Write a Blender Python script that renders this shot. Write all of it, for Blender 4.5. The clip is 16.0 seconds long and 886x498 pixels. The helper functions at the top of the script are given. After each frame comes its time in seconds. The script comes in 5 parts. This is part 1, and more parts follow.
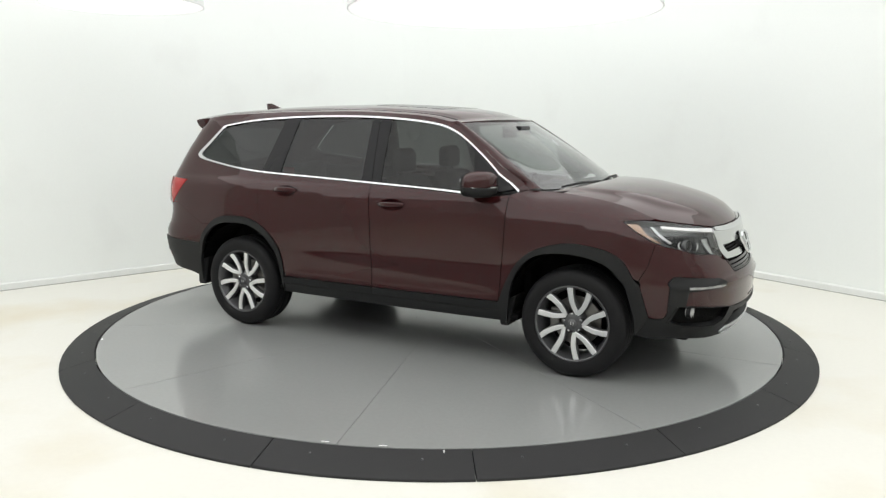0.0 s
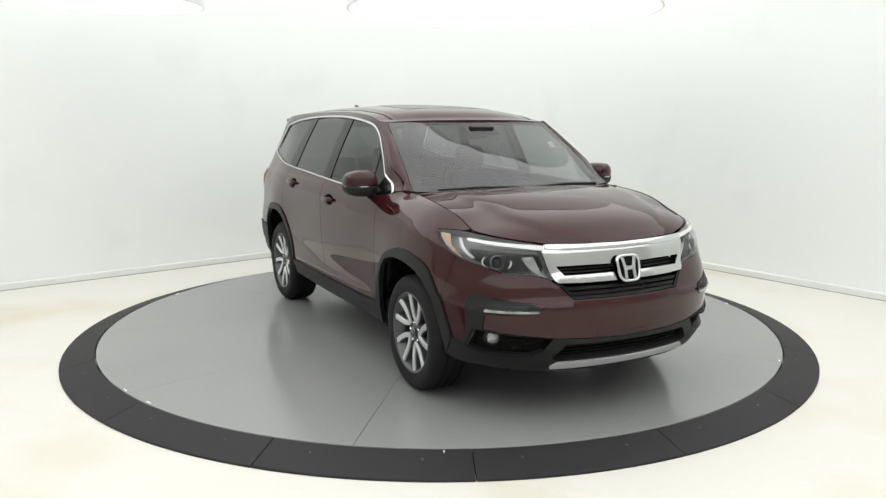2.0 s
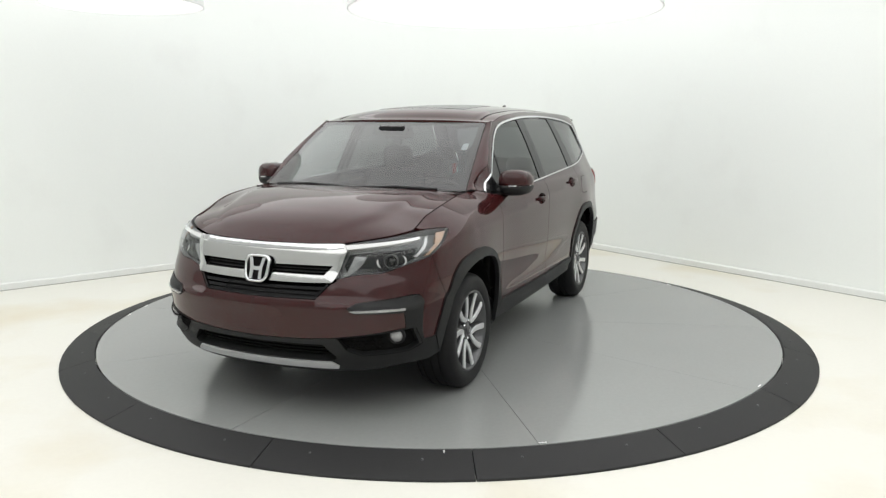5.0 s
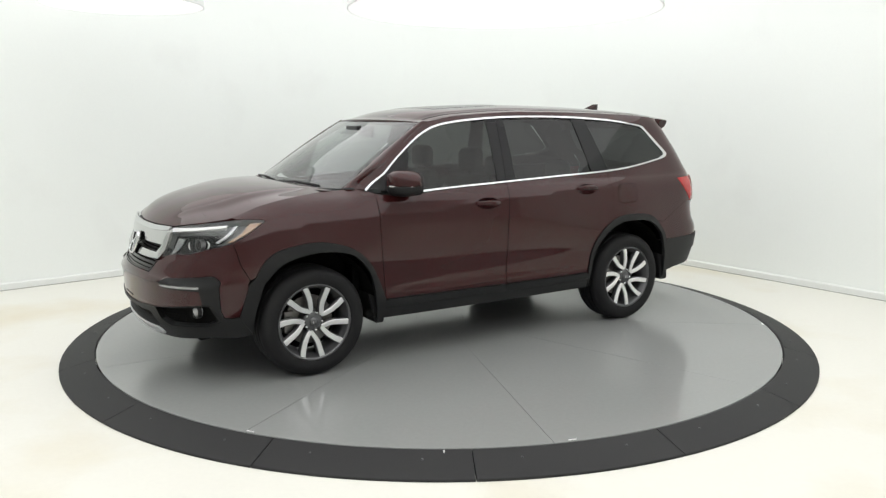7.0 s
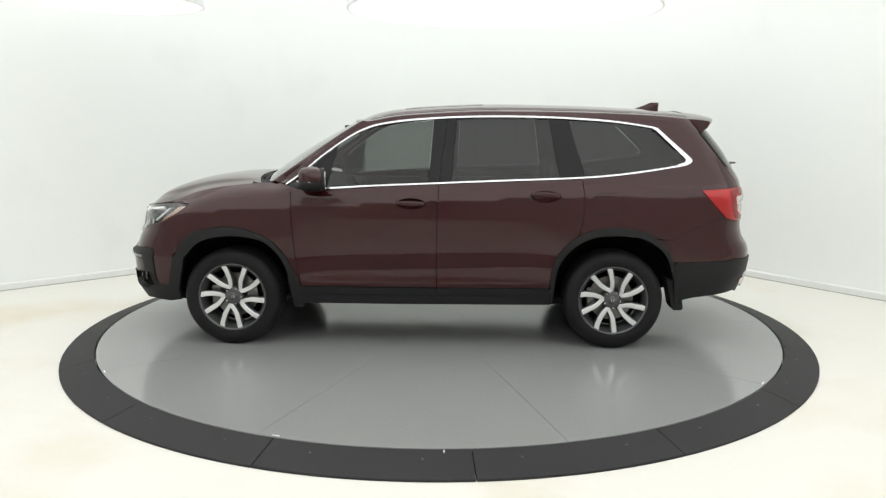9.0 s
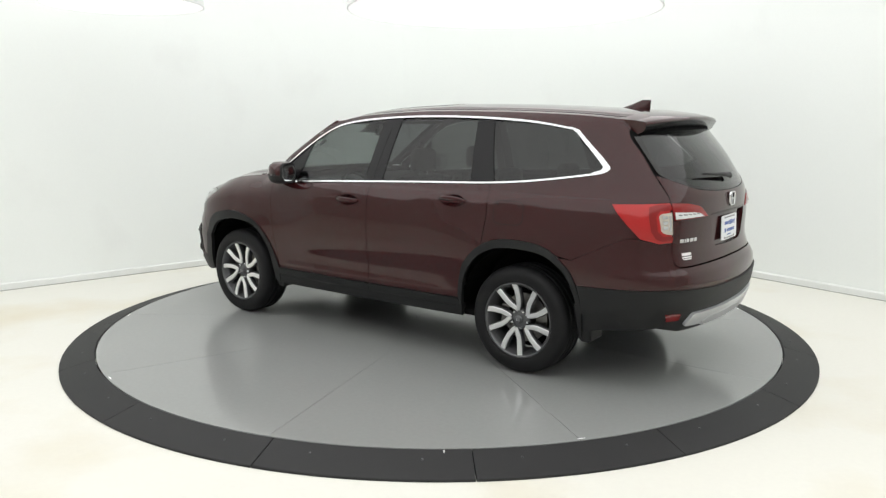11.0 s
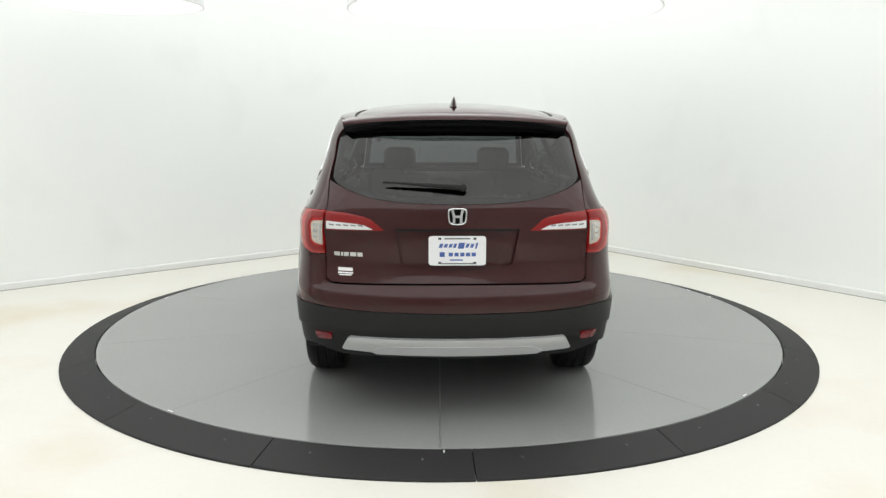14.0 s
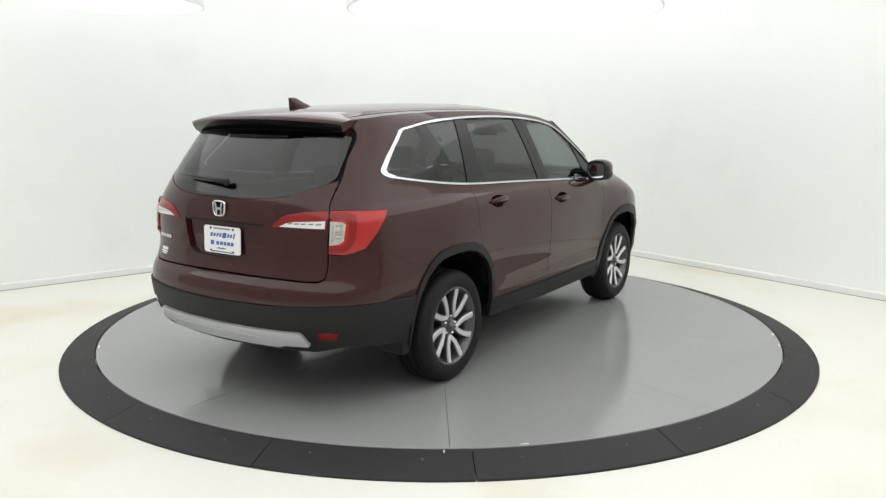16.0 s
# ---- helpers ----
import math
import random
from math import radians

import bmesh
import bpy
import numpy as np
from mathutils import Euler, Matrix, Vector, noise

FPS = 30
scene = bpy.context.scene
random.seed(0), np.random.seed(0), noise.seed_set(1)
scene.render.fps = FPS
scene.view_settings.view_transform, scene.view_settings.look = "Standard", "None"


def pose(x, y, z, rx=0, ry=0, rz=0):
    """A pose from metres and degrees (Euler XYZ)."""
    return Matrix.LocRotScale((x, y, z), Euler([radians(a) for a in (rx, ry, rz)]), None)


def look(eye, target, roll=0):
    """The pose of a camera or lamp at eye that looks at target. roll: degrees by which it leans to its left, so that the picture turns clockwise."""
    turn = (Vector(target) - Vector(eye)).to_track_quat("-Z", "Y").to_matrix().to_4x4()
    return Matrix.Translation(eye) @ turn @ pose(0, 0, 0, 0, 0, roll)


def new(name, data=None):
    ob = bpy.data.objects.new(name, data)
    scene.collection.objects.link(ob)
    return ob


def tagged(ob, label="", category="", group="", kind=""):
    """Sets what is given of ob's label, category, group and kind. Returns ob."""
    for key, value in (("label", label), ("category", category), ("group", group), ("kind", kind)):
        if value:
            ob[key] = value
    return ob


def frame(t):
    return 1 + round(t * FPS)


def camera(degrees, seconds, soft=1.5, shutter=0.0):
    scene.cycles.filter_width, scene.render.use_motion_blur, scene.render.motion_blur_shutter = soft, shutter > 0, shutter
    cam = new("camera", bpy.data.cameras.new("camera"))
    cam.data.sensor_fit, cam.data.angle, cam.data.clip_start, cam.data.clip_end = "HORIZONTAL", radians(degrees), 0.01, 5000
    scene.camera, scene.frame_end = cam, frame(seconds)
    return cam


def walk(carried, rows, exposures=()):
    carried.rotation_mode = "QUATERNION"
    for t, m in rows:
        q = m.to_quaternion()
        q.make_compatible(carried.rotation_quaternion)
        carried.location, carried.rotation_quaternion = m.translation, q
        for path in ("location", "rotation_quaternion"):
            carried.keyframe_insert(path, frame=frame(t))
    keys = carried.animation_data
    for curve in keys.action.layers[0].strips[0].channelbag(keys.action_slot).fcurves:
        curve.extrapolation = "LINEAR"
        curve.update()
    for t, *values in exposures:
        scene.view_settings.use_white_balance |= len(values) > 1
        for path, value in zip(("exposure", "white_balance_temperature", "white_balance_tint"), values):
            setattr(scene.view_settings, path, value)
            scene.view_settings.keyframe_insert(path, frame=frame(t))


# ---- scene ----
from mathutils.geometry import delaunay_2d_cdt

cam = camera(58.91, 16.0, soft=1.35)
EYE = (0.0, -6.541, 1.692)
TARGET = (0.0262, 0.0, 0.591)
walk(cam, [(0.0, look(EYE, TARGET, 0.085)), (16.0, look(EYE, TARGET, 0.085))])

# ---- light: white studio with luminous ceiling discs and an added, unseen glowing sheet ----
world = bpy.data.worlds.new("world")
scene.world = world
world.use_nodes = True
world.node_tree.nodes["Background"].inputs[0].default_value = (1, 1, 1, 1)
world.node_tree.nodes["Background"].inputs[1].default_value = 0.0
scene.view_settings.exposure = 0.0
GLOW = 1.26


# ---- materials ----
def socket(node, name, value):
    node.inputs[name].default_value = value


def material(name, base, rough=0.5, metal=0.0, coat=0.0, vary=0.0, scale=8.0, tint=None, bump=0.0, bump_scale=200.0, wear=0.0, spec=0.5, rough_vary=0.0, patches=(0.2, 0.8)):
    """A surface with its colour varied at two scales, uneven gloss and a fine relief."""
    m = bpy.data.materials.new(name)
    m.use_nodes = True
    nt = m.node_tree
    p = nt.nodes["Principled BSDF"]
    socket(p, "Roughness", rough), socket(p, "Metallic", metal), socket(p, "Coat Weight", coat), socket(p, "Coat Roughness", 0.03)
    socket(p, "Specular IOR Level", spec)
    socket(p, "Base Color", (*base, 1))
    tc = nt.nodes.new("ShaderNodeTexCoord")
    if vary or tint or rough_vary:
        big, small = nt.nodes.new("ShaderNodeTexNoise"), nt.nodes.new("ShaderNodeTexNoise")
        socket(big, "Scale", scale / 8), socket(big, "Detail", 5.0), socket(small, "Scale", scale * 6), socket(small, "Detail", 4.0)
        nt.links.new(tc.outputs["Object"], big.inputs["Vector"]), nt.links.new(tc.outputs["Object"], small.inputs["Vector"])
        ramp = nt.nodes.new("ShaderNodeMapRange")
        socket(ramp, "From Min", patches[0]), socket(ramp, "From Max", patches[1])
        nt.links.new(big.outputs["Fac"], ramp.inputs["Value"])
        one = nt.nodes.new("ShaderNodeMix")
        one.data_type = "RGBA"
        one.inputs[6].default_value = (*base, 1)
        one.inputs[7].default_value = (*(tint or [c * (1 - vary) for c in base]), 1)
        nt.links.new(ramp.outputs["Result"], one.inputs[0])
        two = nt.nodes.new("ShaderNodeMix")
        two.data_type, two.blend_type = "RGBA", "MULTIPLY"
        two.inputs[0].default_value = vary
        nt.links.new(one.outputs[2], two.inputs[6]), nt.links.new(small.outputs["Fac"], two.inputs[7])
        nt.links.new(two.outputs[2], p.inputs["Base Color"])
        if rough_vary:
            rr = nt.nodes.new("ShaderNodeMapRange")
            socket(rr, "To Min", max(rough - rough_vary, 0.02)), socket(rr, "To Max", rough + rough_vary)
            nt.links.new(big.outputs["Fac"], rr.inputs["Value"]), nt.links.new(rr.outputs["Result"], p.inputs["Roughness"])
    if bump:
        n, b = nt.nodes.new("ShaderNodeTexNoise"), nt.nodes.new("ShaderNodeBump")
        socket(n, "Scale", bump_scale), socket(n, "Detail", 3.0), socket(b, "Strength", bump), socket(b, "Distance", 0.002)
        nt.links.new(tc.outputs["Object"], n.inputs["Vector"]), nt.links.new(n.outputs["Fac"], b.inputs["Height"]), nt.links.new(b.outputs["Normal"], p.inputs["Normal"])
    return m


def glass(name, tint, gloss=1.0, rough=0.0, ior=1.44):
    """Thin tinted glass: clear by its tint, mirrored more at a slant."""
    m = bpy.data.materials.new(name)
    m.use_nodes = True
    nt = m.node_tree
    nt.nodes.remove(nt.nodes["Principled BSDF"])
    a, b, mix, lw, power, scale = (nt.nodes.new("ShaderNode" + k) for k in ("BsdfTransparent", "BsdfGlossy", "MixShader", "LayerWeight", "Math", "MapRange"))
    f0 = ((ior - 1) / (ior + 1)) ** 2
    a.inputs[0].default_value = (*tint, 1)
    b.inputs[0].default_value = (gloss, gloss, gloss, 1)
    socket(b, "Roughness", rough), socket(lw, "Blend", 0.5)
    power.operation = "POWER"
    power.inputs[1].default_value = 5.0
    socket(scale, "To Min", f0), socket(scale, "To Max", 1.0)
    nt.links.new(lw.outputs["Facing"], power.inputs[0]), nt.links.new(power.outputs[0], scale.inputs["Value"])
    nt.links.new(scale.outputs["Result"], mix.inputs[0]), nt.links.new(a.outputs[0], mix.inputs[1]), nt.links.new(b.outputs[0], mix.inputs[2])
    nt.links.new(mix.outputs[0], nt.nodes["Material Output"].inputs[0])
    return m


def glowing(name, colour, strength, base=0.8):
    m = bpy.data.materials.new(name)
    m.use_nodes = True
    p = m.node_tree.nodes["Principled BSDF"]
    socket(p, "Base Color", [c * base for c in colour] + [1]), socket(p, "Emission Color", (*colour, 1)), socket(p, "Emission Strength", strength), socket(p, "Roughness", 0.8)
    return m


def car_paint():
    m = material("maroon_metallic_paint", (0.046, 0.0075, 0.009), 0.42, 0.0, 1.0, spec=0.0)
    nt = m.node_tree
    p = nt.nodes["Principled BSDF"]
    tc, n, mr, hue = nt.nodes.new("ShaderNodeTexCoord"), nt.nodes.new("ShaderNodeTexNoise"), nt.nodes.new("ShaderNodeMapRange"), nt.nodes.new("ShaderNodeMix")
    socket(n, "Scale", 900.0), socket(n, "Detail", 1.0), socket(mr, "From Min", 0.45), socket(mr, "From Max", 0.75)
    nt.links.new(tc.outputs["Object"], n.inputs["Vector"]), nt.links.new(n.outputs["Fac"], mr.inputs["Value"])
    hue.data_type = "RGBA"
    hue.inputs[6].default_value, hue.inputs[7].default_value = (0.0285, 0.0048, 0.0053, 1), (0.048, 0.0106, 0.011, 1)
    nt.links.new(mr.outputs["Result"], hue.inputs[0]), nt.links.new(hue.outputs[2], p.inputs["Base Color"])
    socket(p, "Coat Roughness", 0.05), socket(p, "Coat IOR", 1.45)
    return m


WALL = material("white_wall_paint", (0.89, 0.92, 0.90), 0.7, vary=0.03, scale=9.0, patches=(0.58, 0.85), tint=(0.84, 0.862, 0.845), bump=0.15, bump_scale=60)
SKIRT = material("white_skirting_paint", (0.87, 0.89, 0.87), 0.45, vary=0.06, scale=10)
FLOOR = material("cream_floor_paint", (0.77, 0.76, 0.70), 0.55, vary=0.05, scale=5.0, patches=(0.50, 0.74), tint=(0.69, 0.635, 0.50), bump=0.1, bump_scale=40)
NEARWALL = material("grey_near_wall_paint", (0.60, 0.61, 0.60), 0.8, vary=0.05, scale=3.0)
JOINTGREY = material("grey_joint_line", (0.44, 0.44, 0.41), 0.7, vary=0.2, scale=12)
CEIL = material("white_ceiling_paint", (0.85, 0.86, 0.86), 0.8, vary=0.03)
DISC = material("grey_epoxy_platform", (0.297, 0.304, 0.300), 0.15, vary=0.09, scale=6, rough_vary=0.06)
RUBBER = material("black_ramp_rubber", (0.019, 0.019, 0.020), 0.62, spec=0.35, vary=0.2, scale=12, bump=0.35, bump_scale=140)
PAINT = car_paint()
PLASTIC = material("black_grained_plastic", (0.011, 0.0115, 0.012), 0.52, spec=0.3, vary=0.1, scale=20, bump=0.25, bump_scale=500)
GLOSSBLACK = material("gloss_black_trim", (0.008, 0.008, 0.009), 0.18, spec=0.22)
MATTBLACK = material("matt_black_inner_panel", (0.004, 0.004, 0.004), 0.8, spec=0.1)
CHROME = material("bright_chrome", (0.64, 0.65, 0.66), 0.12, 1.0)
# the same chrome, its colour darkened for the dimmer reflections below the grille lip
DIMCHROME = material("dimmed_grille_chrome", (0.56, 0.565, 0.56), 0.12, 1.0)
SATIN = material("satin_silver_plastic", (0.58, 0.59, 0.60), 0.38, 0.45, vary=0.05, scale=30)
ALLOY = material("machined_alloy", (0.78, 0.79, 0.80), 0.28, 0.9, vary=0.04, scale=40)
GUNMETAL = material("dark_painted_alloy", (0.085, 0.086, 0.09), 0.35, 0.5, coat=0.5)
STEEL = material("brake_steel", (0.30, 0.29, 0.28), 0.4, 1.0, vary=0.2, scale=30)
TYRE = material("tyre_rubber", (0.010, 0.010, 0.011), 0.6, spec=0.25, vary=0.2, scale=20, bump=0.2, bump_scale=260)
RED = material("red_lamp_plastic", (0.42, 0.013, 0.013), 0.25, coat=0.5, spec=0.25, vary=0.1, scale=60)
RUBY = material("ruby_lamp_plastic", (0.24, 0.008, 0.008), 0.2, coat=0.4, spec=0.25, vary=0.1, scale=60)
DEEPRED = material("dark_red_reflector", (0.16, 0.006, 0.008), 0.2, coat=1.0)
AMBER = material("amber_lamp_plastic", (0.36, 0.22, 0.14), 0.2, coat=1.0)
CLEARWHITE = material("white_lamp_plastic", (0.80, 0.81, 0.81), 0.2, coat=1.0, vary=0.12, scale=120)
REVERSE = material("smoked_clear_lamp_plastic", (0.74, 0.68, 0.58), 0.15, coat=1.0, vary=0.4, scale=160)
LAMPGREY = material("grey_lamp_housing", (0.20, 0.205, 0.21), 0.3, 0.0, vary=0.15, scale=60)
FOGLENS = material("cut_glass_lamp_lens", (0.62, 0.63, 0.64), 0.12, 0.4, coat=1.0, vary=0.6, scale=160)
LEATHER = material("grey_cloth_seat", (0.045, 0.045, 0.047), 0.75, vary=0.2, scale=40, bump=0.3)
DASH = material("black_dashboard", (0.02, 0.02, 0.021), 0.6, bump=0.2)
PLATEWHITE = material("white_plate", (0.80, 0.81, 0.83), 0.35)
BLUE = material("blue_print", (0.06, 0.12, 0.36), 0.5)
WHITEPRINT = material("white_print", (0.8, 0.8, 0.8), 0.5)
SHIELD = glass("windscreen_glass", (0.47, 0.515, 0.515), ior=1.9)
FRONTGLASS = glass("tinted_front_glass", (0.33, 0.355, 0.34))
PRIVACY = glass("dark_privacy_glass", (0.125, 0.135, 0.132), ior=1.5)
REARGLASS = glass("dark_rear_glass", (0.14, 0.152, 0.155), ior=1.56)
LENS = glass("clear_lamp_lens", (0.93, 0.94, 0.94))
MIRROR = material("mirror_glass", (0.8, 0.82, 0.83), 0.02, 1.0)
GLOWDISC = glowing("luminous_disc_fabric", (1.0, 1.0, 0.99), 0.82, 0.6)
# glow of the added sheet overhead, which fills the room evenly
FILLCEIL = glowing("added_fill_glow", (1.0, 1.0, 1.0), GLOW)


# ---- mesh helpers ----
def mesh_part(name, verts, faces, mat, parent=None, label="", normals=None, smooth_shade=True):
    """Links one mesh object, under a thing or a part where a parent is given."""
    me = bpy.data.meshes.new(name)
    me.from_pydata([tuple(map(float, v)) for v in verts], [], [tuple(map(int, f)) for f in faces])
    me.materials.append(mat)
    me.polygons.foreach_set("use_smooth", [smooth_shade] * len(me.polygons))
    me.update()
    if normals is not None:
        me.normals_split_custom_set_from_vertices([tuple(map(float, n)) for n in normals])
    ob = new(name, me)
    ob.parent = parent
    if label:
        ob["label"] = label
    return ob


def part(name, bm, mat, parent=None, label="", smooth_shade=False):
    """Links a bmesh as one mesh object."""
    bmesh.ops.recalc_face_normals(bm, faces=bm.faces)
    me = bpy.data.meshes.new(name)
    bm.to_mesh(me)
    bm.free()
    me.materials.append(mat)
    me.polygons.foreach_set("use_smooth", [smooth_shade] * len(me.polygons))
    ob = new(name, me)
    ob.parent = parent
    if label:
        ob["label"] = label
    return ob


def thing(name, label, category, group="", kind="", m=None):
    """An Empty that carries the parts of a thing."""
    ob = new(name)
    ob.empty_display_size = 0.1
    if m is not None:
        ob.matrix_basis = m
    return tagged(ob, label, category, group, kind)


def box_bm(size, centre=(0, 0, 0), bevel=0.0, segs=2, m=None):
    bm = bmesh.new()
    bmesh.ops.create_cube(bm, size=1.0, matrix=Matrix.Translation(centre) @ Matrix.Diagonal((*size, 1)))
    if bevel:
        bmesh.ops.bevel(bm, geom=bm.edges[:], offset=bevel, segments=segs, profile=0.6, affect="EDGES")
    if m is not None:
        bm.transform(m)
    return bm


def lathe(profile, steps, axis="z", start=0.0):
    """A turned bmesh from (radius, height) stations; axis z or y."""
    bm = bmesh.new()
    rings = []
    for i in range(steps):
        a = start + 2 * math.pi * i / steps
        ring = []
        for r, h in profile:
            p = (r * math.cos(a), r * math.sin(a), h) if axis == "z" else (r * math.cos(a), h, r * math.sin(a))
            ring.append(bm.verts.new(p))
        rings.append(ring)
    for i in range(steps):
        a, b = rings[i], rings[(i + 1) % steps]
        for j in range(len(profile) - 1):
            bm.faces.new((a[j], b[j], b[j + 1], a[j + 1]))
    bmesh.ops.remove_doubles(bm, verts=bm.verts, dist=1e-5)
    return bm


def prism(outline, depth, m=None, bevel=0.0):
    """A plate from a 2D outline, of that depth along z."""
    bm = bmesh.new()
    low = [bm.verts.new((a, b, 0)) for a, b in outline]
    high = [bm.verts.new((a, b, depth)) for a, b in outline]
    bm.faces.new(low[::-1])
    top = bm.faces.new(high)
    n = len(low)
    for i in range(n):
        bm.faces.new((low[i], low[(i + 1) % n], high[(i + 1) % n], high[i]))
    if bevel:
        bmesh.ops.bevel(bm, geom=list(top.edges), offset=bevel, segments=2, affect="EDGES")
    if m is not None:
        bm.transform(m)
    return bm


# ---- the room ----
FLOOR_Z = -0.07
TOP_Z = 3.7
DL, DR = Vector((0.765, 0.644)).normalized(), Vector((0.589, -0.808)).normalized()
BACK = Vector((0.79, 5.78))
LEFT, RIGHT = BACK - DL * 10.5, BACK + DR * 11.0
NEAR = LEFT + DR * 11.0


def rounded(a, b, c, radius, n=20):
    """The points of a round corner at b between a and c."""
    u, v = (a - b).normalized(), (c - b).normalized()
    half = math.acos(max(-1, min(1, u.dot(v)))) / 2
    t = radius / math.tan(half)
    o = b + (u + v).normalized() * (radius / math.sin(half))
    p, q = b + u * t - o, b + v * t - o
    a0, a1 = math.atan2(p.y, p.x), math.atan2(q.y, q.x)
    while a1 - a0 > math.pi:
        a1 -= 2 * math.pi
    while a1 - a0 < -math.pi:
        a1 += 2 * math.pi
    return [o + Vector((math.cos(a0 + (a1 - a0) * i / n), math.sin(a0 + (a1 - a0) * i / n))) * radius for i in range(n + 1)]


def strip_wall(name, line, z0, z1, thick, mat, label="", cap=0.0):
    """A wall along a plan line; its room side is the line, its thickness lies to the left of the way along it."""
    verts, faces = [], []
    n = len(line)
    for i in range(n):
        d = (line[min(i + 1, n - 1)] - line[max(i - 1, 0)]).normalized()
        o = Vector((-d.y, d.x)) * thick
        p, q = line[i], line[i] + o
        verts += [(p.x, p.y, z0), (p.x, p.y, z1 - cap), (p.x + o.x * (0.4 if cap else 0), p.y + o.y * (0.4 if cap else 0), z1), (q.x, q.y, z1), (q.x, q.y, z0)]
    for i in range(n - 1):
        for j in range(5):
            a, b = i * 5 + j, i * 5 + (j + 1) % 5
            faces.append((a, a + 5, b + 5, b))
    faces += [(4, 3, 2, 1, 0), tuple(range((n - 1) * 5, n * 5))]
    ob = mesh_part(name, verts, faces, mat, smooth_shade=False)
    if n > 4:
        ob.data.polygons.foreach_set("use_smooth", [True] * len(ob.data.polygons))
        ob.data.set_sharp_from_angle(angle=radians(40))
    return tagged(ob, label, "", "", "structure")


bend_back = rounded(LEFT, BACK, RIGHT, 1.6)
strip_wall("wall_left", [LEFT, bend_back[0]], FLOOR_Z, TOP_Z, 0.15, WALL)
strip_wall("wall_corner", bend_back, FLOOR_Z, TOP_Z, 0.15, WALL)
strip_wall("wall_right", [bend_back[-1], RIGHT], FLOOR_Z, TOP_Z, 0.15, WALL)
strip_wall("wall_near_right", [RIGHT, NEAR], FLOOR_Z, TOP_Z, 0.15, NEARWALL)
strip_wall("wall_near_left", [NEAR, LEFT], FLOOR_Z, TOP_Z, 0.15, NEARWALL)
inner_left = [p + Vector((DL.y, -DL.x)) * 0.022 for p in (LEFT, bend_back[0])]
inner_right = [p + Vector((DR.y, -DR.x)) * 0.022 for p in (bend_back[-1], RIGHT)]
bend_in = [p + (Vector((0.0, 0.0)) - p).normalized() * 0.022 for p in bend_back]
strip_wall("baseboard", [inner_left[0], bend_in[0]], FLOOR_Z, FLOOR_Z + 0.075, 0.02, SKIRT, cap=0.012)
strip_wall("baseboard", bend_in, FLOOR_Z, FLOOR_Z + 0.075, 0.02, SKIRT, cap=0.012)
strip_wall("baseboard", [bend_in[-1], inner_right[1]], FLOOR_Z, FLOOR_Z + 0.075, 0.02, SKIRT, cap=0.012)

# thin grey line where the baseboard meets the floor
for line in ([inner_left[0], bend_in[0]], bend_in, [bend_in[-1], inner_right[1]]):
    strip_wall("trim", [p + (Vector((0.0, 0.0)) - p).normalized() * 0.012 for p in line], FLOOR_Z, FLOOR_Z + 0.006, 0.011, JOINTGREY)


def slab(name, corners, z0, z1, mat):
    n = len(corners)
    verts = [(c.x, c.y, z) for z in (z0, z1) for c in corners]
    faces = [tuple(range(n))[::-1], tuple(range(n, 2 * n))] + [(i, (i + 1) % n, n + (i + 1) % n, n + i) for i in range(n)]
    return tagged(mesh_part(name, verts, faces, mat, smooth_shade=False), "", "", "", "structure")


far = [p * 1.04 for p in (LEFT, NEAR, RIGHT, BACK)]
slab("floor", far, FLOOR_Z - 0.1, FLOOR_Z, FLOOR)
slab("ceiling", far, TOP_Z, TOP_Z + 0.1, CEIL)


def light_disc(x, y, z, radius, label):
    """A round stretched-fabric light: a shallow frame with a luminous skin below."""
    ob = thing("ceiling_light", label, "ceiling light", "luminous ceiling discs", m=pose(x, y, z))
    part("frame", lathe([(radius, 0.0), (radius + 0.012, 0.0), (radius + 0.012, 0.07), (radius, 0.07), (0.001, 0.07)], 96), CEIL, ob, smooth_shade=False)
    part("luminous_skin", lathe([(0.0005, -0.003), (radius * 0.5, -0.003), (radius, 0.0), (radius, 0.01), (0.0005, 0.012)], 96), GLOWDISC, ob, "white glowing fabric skin")
    for a in (0.5, 2.6, 4.7):
        part("cable", lathe([(0.002, 0.07), (0.002, TOP_Z - z)], 6), STEEL, ob).location = (radius * 0.7 * math.cos(a), radius * 0.7 * math.sin(a), 0)
    return ob


light_disc(0.61, 1.29, 2.70, 1.485, "large round white luminous fabric ceiling disc")
light_disc(-2.91, 0.95, 2.70, 0.70, "small round white luminous fabric ceiling disc")
# unseen glowing sheet added under the whole ceiling to light the room evenly
tagged(mesh_part("unseen_fill_sheet", [(c.x * 0.998, c.y * 0.998, z) for z in (TOP_Z - 0.06, TOP_Z - 0.03) for c in (LEFT, NEAR, RIGHT, BACK)], [(0, 1, 2, 3), (7, 6, 5, 4), (0, 4, 5, 1), (1, 5, 6, 2), (2, 6, 7, 3), (3, 7, 4, 0)], FILLCEIL, smooth_shade=False), kind="structure")

# ---- turntable ----
R_DISC, R_RAMP = 2.706, 2.95


